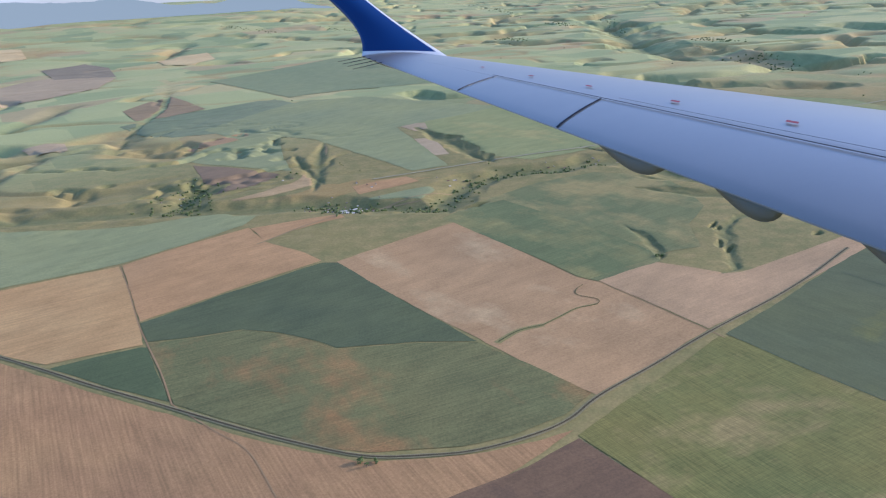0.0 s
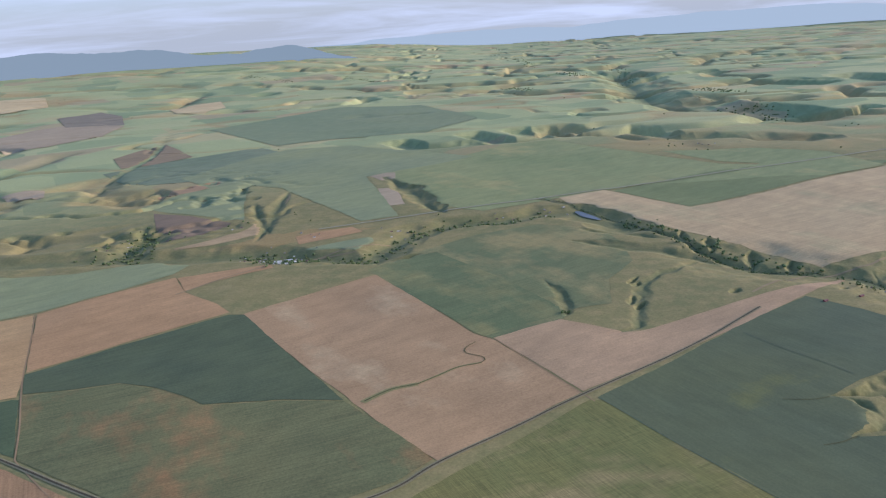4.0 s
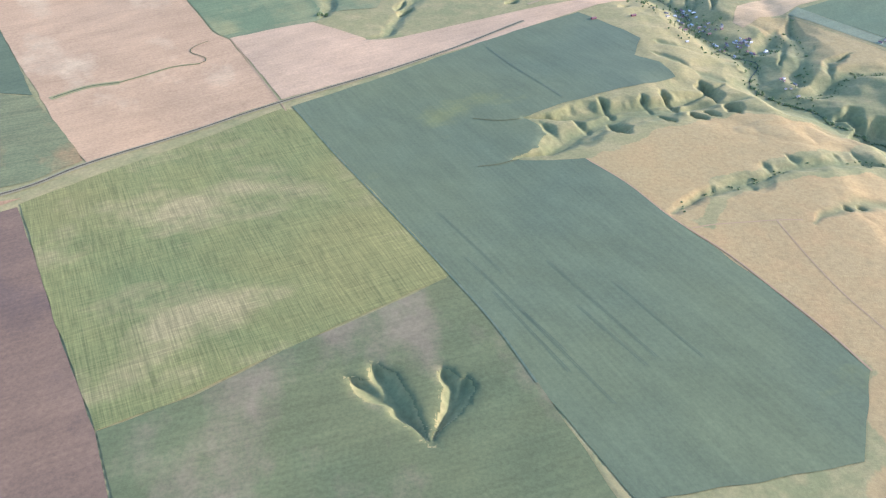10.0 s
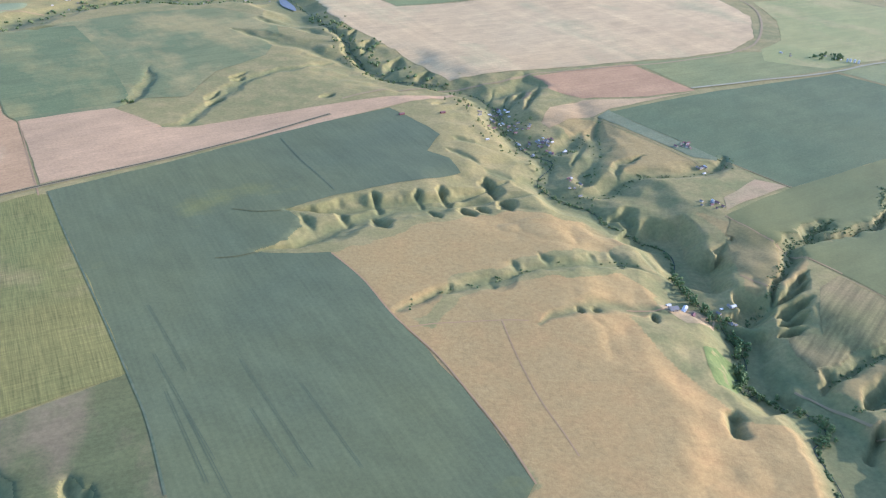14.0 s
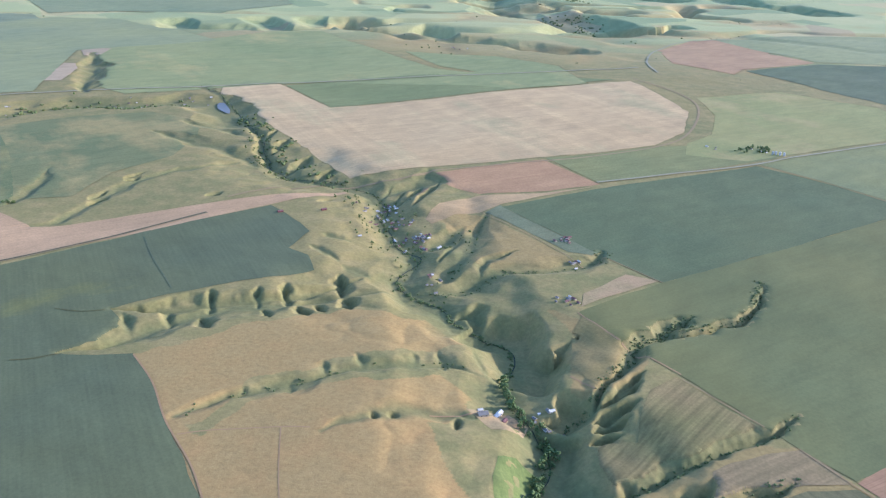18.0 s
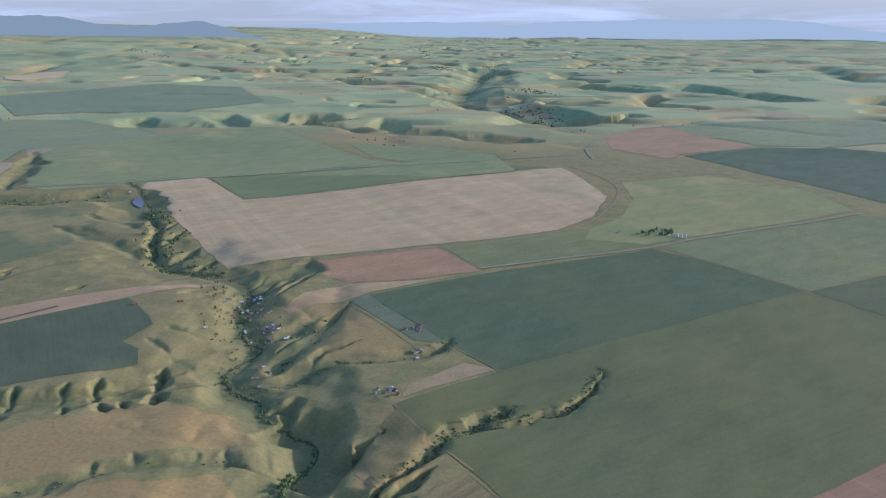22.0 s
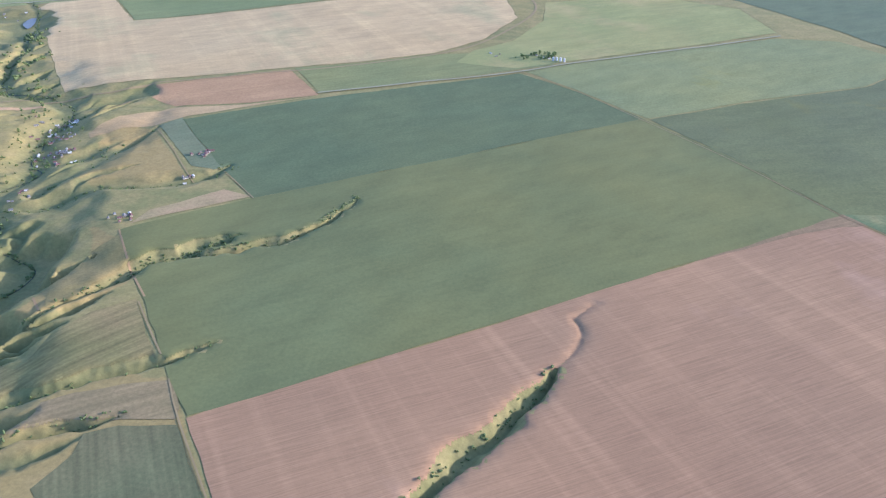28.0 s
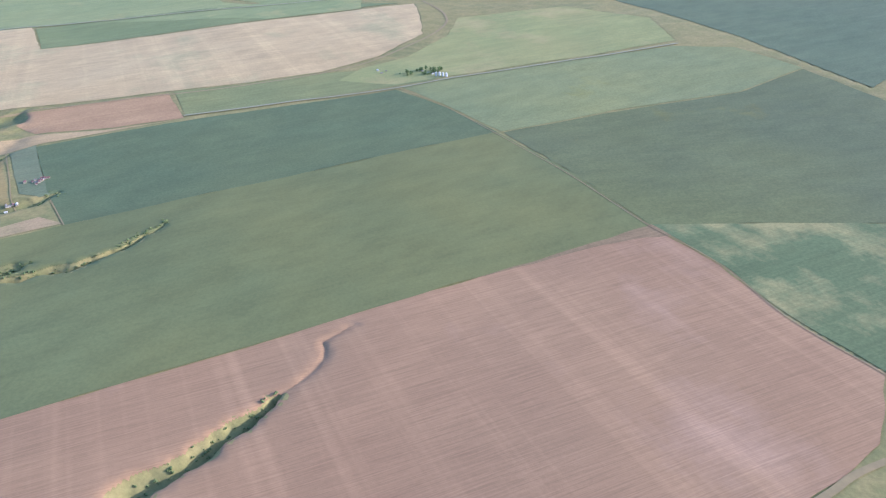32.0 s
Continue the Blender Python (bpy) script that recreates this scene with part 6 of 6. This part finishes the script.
# plan of the wing: span runs from the tip (0) to the root end (1); x ahead along the flight, y away from the cabin, z up in the cabin's frame
CHORD_AFT = (Vector((-0.120, 1.20, 0.286)), Vector((0.152, 0.279, -0.0003)))
CHORD_FORE = (Vector((0.012, 1.20, 0.282)), Vector((0.325, 0.585, 0.0946)))
UP = Vector((0.06, 0.33, 0.94)).normalized()


def on_wing(s, c, lift=0.0):
    """A place on the wing's upper skin: s along the span from the tip, c along the chord from the trailing edge, with a gentle camber."""
    a, b = CHORD_AFT[0].lerp(CHORD_AFT[1], s), CHORD_FORE[0].lerp(CHORD_FORE[1], s)
    return a.lerp(b, c) + UP * (lift + 0.0145 * (0.6 + s) * (math.sin(math.pi * min(1, c)) ** 0.8))


def skin(name, s0, s1, c0, c1, material, thick=True, parent=wing, label="", ns=26, nc=12, lift=0.0):
    grid = [[on_wing(s0 + (s1 - s0) * i / ns, c0 + (c1 - c0) * j / nc, lift) for j in range(nc + 1)] for i in range(ns + 1)]
    verts = [v for row in grid for v in row]
    k = nc + 1
    faces = [(i * k + j, i * k + j + 1, (i + 1) * k + j + 1, (i + 1) * k + j) for i in range(ns) for j in range(nc)]
    if thick:
        n = len(verts)
        verts += [v - UP * (0.0008 + 0.03 * math.sin(math.pi * min(1, max(0, c0 + (c1 - c0) * (q % k) / nc))) ) for q, v in enumerate(list(verts))]
        faces += [tuple(n + q for q in reversed(f)) for f in faces]
        rim = [(i * k, (i + 1) * k) for i in range(ns)] + [((i + 1) * k + nc, i * k + nc) for i in range(ns)]
        rim += [(j + 1, j) for j in range(nc)] + [(ns * k + j, ns * k + j + 1) for j in range(nc)]
        faces += [(a, b, n + b, n + a) for a, b in rim]
    me = mesh_from(name, verts, faces)
    me.polygons.foreach_set("use_smooth", np.ones(len(me.polygons), bool))
    me.set_sharp_from_angle(angle=radians(30))
    return part(name, me, material, parent, label)


skin("skin_panel", 0, 1.15, 0.2507, 0.955, M_WING, label="grey painted upper wing skin")
skin("leading_edge", 0, 1.15, 0.957, 1.0, M_EDGE, label="bright bare metal leading edge")
skin("wing_tip_panel", 0, 0.4885, 0.0, 0.2493, M_WING)
skin("aileron", 0.489, 0.7185, 0.0, 0.2493, M_WING, label="grey aileron behind a dark hinge line")
skin("flap", 0.719, 1.15, 0.0, 0.2493, M_WING, label="large grey trailing-edge flap")
skin("hinge_gap", 0.48, 1.15, 0.247, 0.253, M_GAP, False, lift=0.0012)
skin("panel_seam", 0.74, 1.15, 0.279, 0.2816, M_GAP, False, lift=0.0012)
for s in (0.40, 0.54, 0.665, 0.80, 0.925, 1.03):
    skin("red_marking", s, s + 0.011, 0.340, 0.355, M_MARK, False, label="small red step marking", ns=2, nc=2, lift=0.0014)
for s in (0.487, 0.717):
    skin("panel_gap", s, s + 0.0035, 0.0, 0.2493, M_GAP, False, ns=2, lift=0.0006)
# flap-track fairings: keels that hang below the trailing edge
for s0, s1 in ((0.765, 0.85), (0.888, 0.945), (0.982, 1.03)):
    rows = []
    for i in range(13):
        u = i / 12
        edge = on_wing(s0 + (s1 - s0) * u, 0.015) - UP * 0.003
        inner = on_wing(s0 + (s1 - s0) * u, 0.20) - UP * 0.02
        drop = 0.0135 * math.sin(math.pi * min(1, u * 0.97 + 0.015)) ** 0.8 * (0.55 + 0.6 * u)
        keel = edge.lerp(inner, 0.12) - UP * drop + Vector((0.0, -0.25, 0)) * drop
        rows += [edge, edge.lerp(keel, 0.55) + Vector((0, -0.0012, 0)), keel, keel.lerp(inner, 0.35) - UP * drop * 0.2, inner]
    faces = [(i * 5 + j, (i + 1) * 5 + j, (i + 1) * 5 + (j + 1) % 5, i * 5 + (j + 1) % 5) for i in range(12) for j in range(5)] + [(4, 3, 2, 1, 0), (60, 61, 62, 63, 64)]
    me = mesh_from("flap_track_fairing", rows, faces)
    me.polygons.foreach_set("use_smooth", np.ones(len(me.polygons), bool))
    part("flap_track_fairing", me, M_UNDER, wing, "dark keel-shaped fairing under the flap")
# winglet: rises from the tip and rakes aft
low_a, low_f = on_wing(0, 0.0), on_wing(0, 1.0)
top_a, top_f = Vector((-0.225, 1.30, 0.468)), Vector((-0.188, 1.30, 0.462))
rows, cols, n_up, n_ch = [], 17, 16, 16
for side in (0, 1):
    for i in range(n_up + 1):
        u = i / n_up
        sweep = u ** 1.15
        fore = low_f.lerp(top_f, u) + Vector((-0.014 * math.sin(math.pi * u), 0, 0))
        aft = low_a.lerp(top_a, sweep) + Vector((0.016 * math.sin(math.pi * min(1, u * 1.6)), 0, 0))
        for j in range(cols):
            c = j / n_ch
            rows.append(aft.lerp(fore, c) + Vector((0, (-1, 1)[side] * 0.006 * math.sin(math.pi * c) + (0.012 if side else 0), 0)))
half = (n_up + 1) * cols
quad = [(i * cols + j, i * cols + j + 1, (i + 1) * cols + j + 1, (i + 1) * cols + j) for i in range(n_up) for j in range(n_ch)]
faces = quad + [tuple(half + q for q in reversed(f)) for f in quad]
rim = [i * cols for i in range(n_up + 1)] + [n_up * cols + j for j in range(1, cols)] + [i * cols + n_ch for i in range(n_up - 1, -1, -1)]
faces += [(a, b, half + b, half + a) for a, b in zip(rim[:-1], rim[1:])]

def piece_of(keep):
    return [f for f in faces if keep(min(v % half for v in f) // cols, max(v % half for v in f) % cols if len(set((v % half) // cols for v in f)) else 0)]


for name, keep, material, text in (("winglet_root", lambda i, j: i < 1, M_EDGE, "pale grey winglet root fairing"),
                                   ("winglet", lambda i, j: i >= 1 and j < n_ch, M_BLUE, "navy blue winglet"),
                                   ("winglet_edge", lambda i, j: i >= 1 and j >= n_ch, M_EDGE, "bright metal winglet leading edge")):
    me = mesh_from(name, rows, piece_of(keep))
    me.polygons.foreach_set("use_smooth", np.ones(len(me.polygons), bool))
    part(name, me, material, wing, text)
for s in (0.02, 0.06, 0.10, 0.14):
    a = on_wing(s, 0.01)
    b = a + (on_wing(s, 0.0) - on_wing(s, 0.3)).normalized() * 0.028 + Vector((-0.012, 0, -0.004))
    bm = bmesh.new()
    way = (b - a)
    bmesh.ops.create_cone(bm, cap_ends=True, segments=5, radius1=0.0006, radius2=0.0003, depth=way.length, matrix=Matrix.Translation((a + b) / 2) @ way.to_track_quat("Z", "Y").to_matrix().to_4x4())
    part("static_wick", bm, M_GAP, wing)
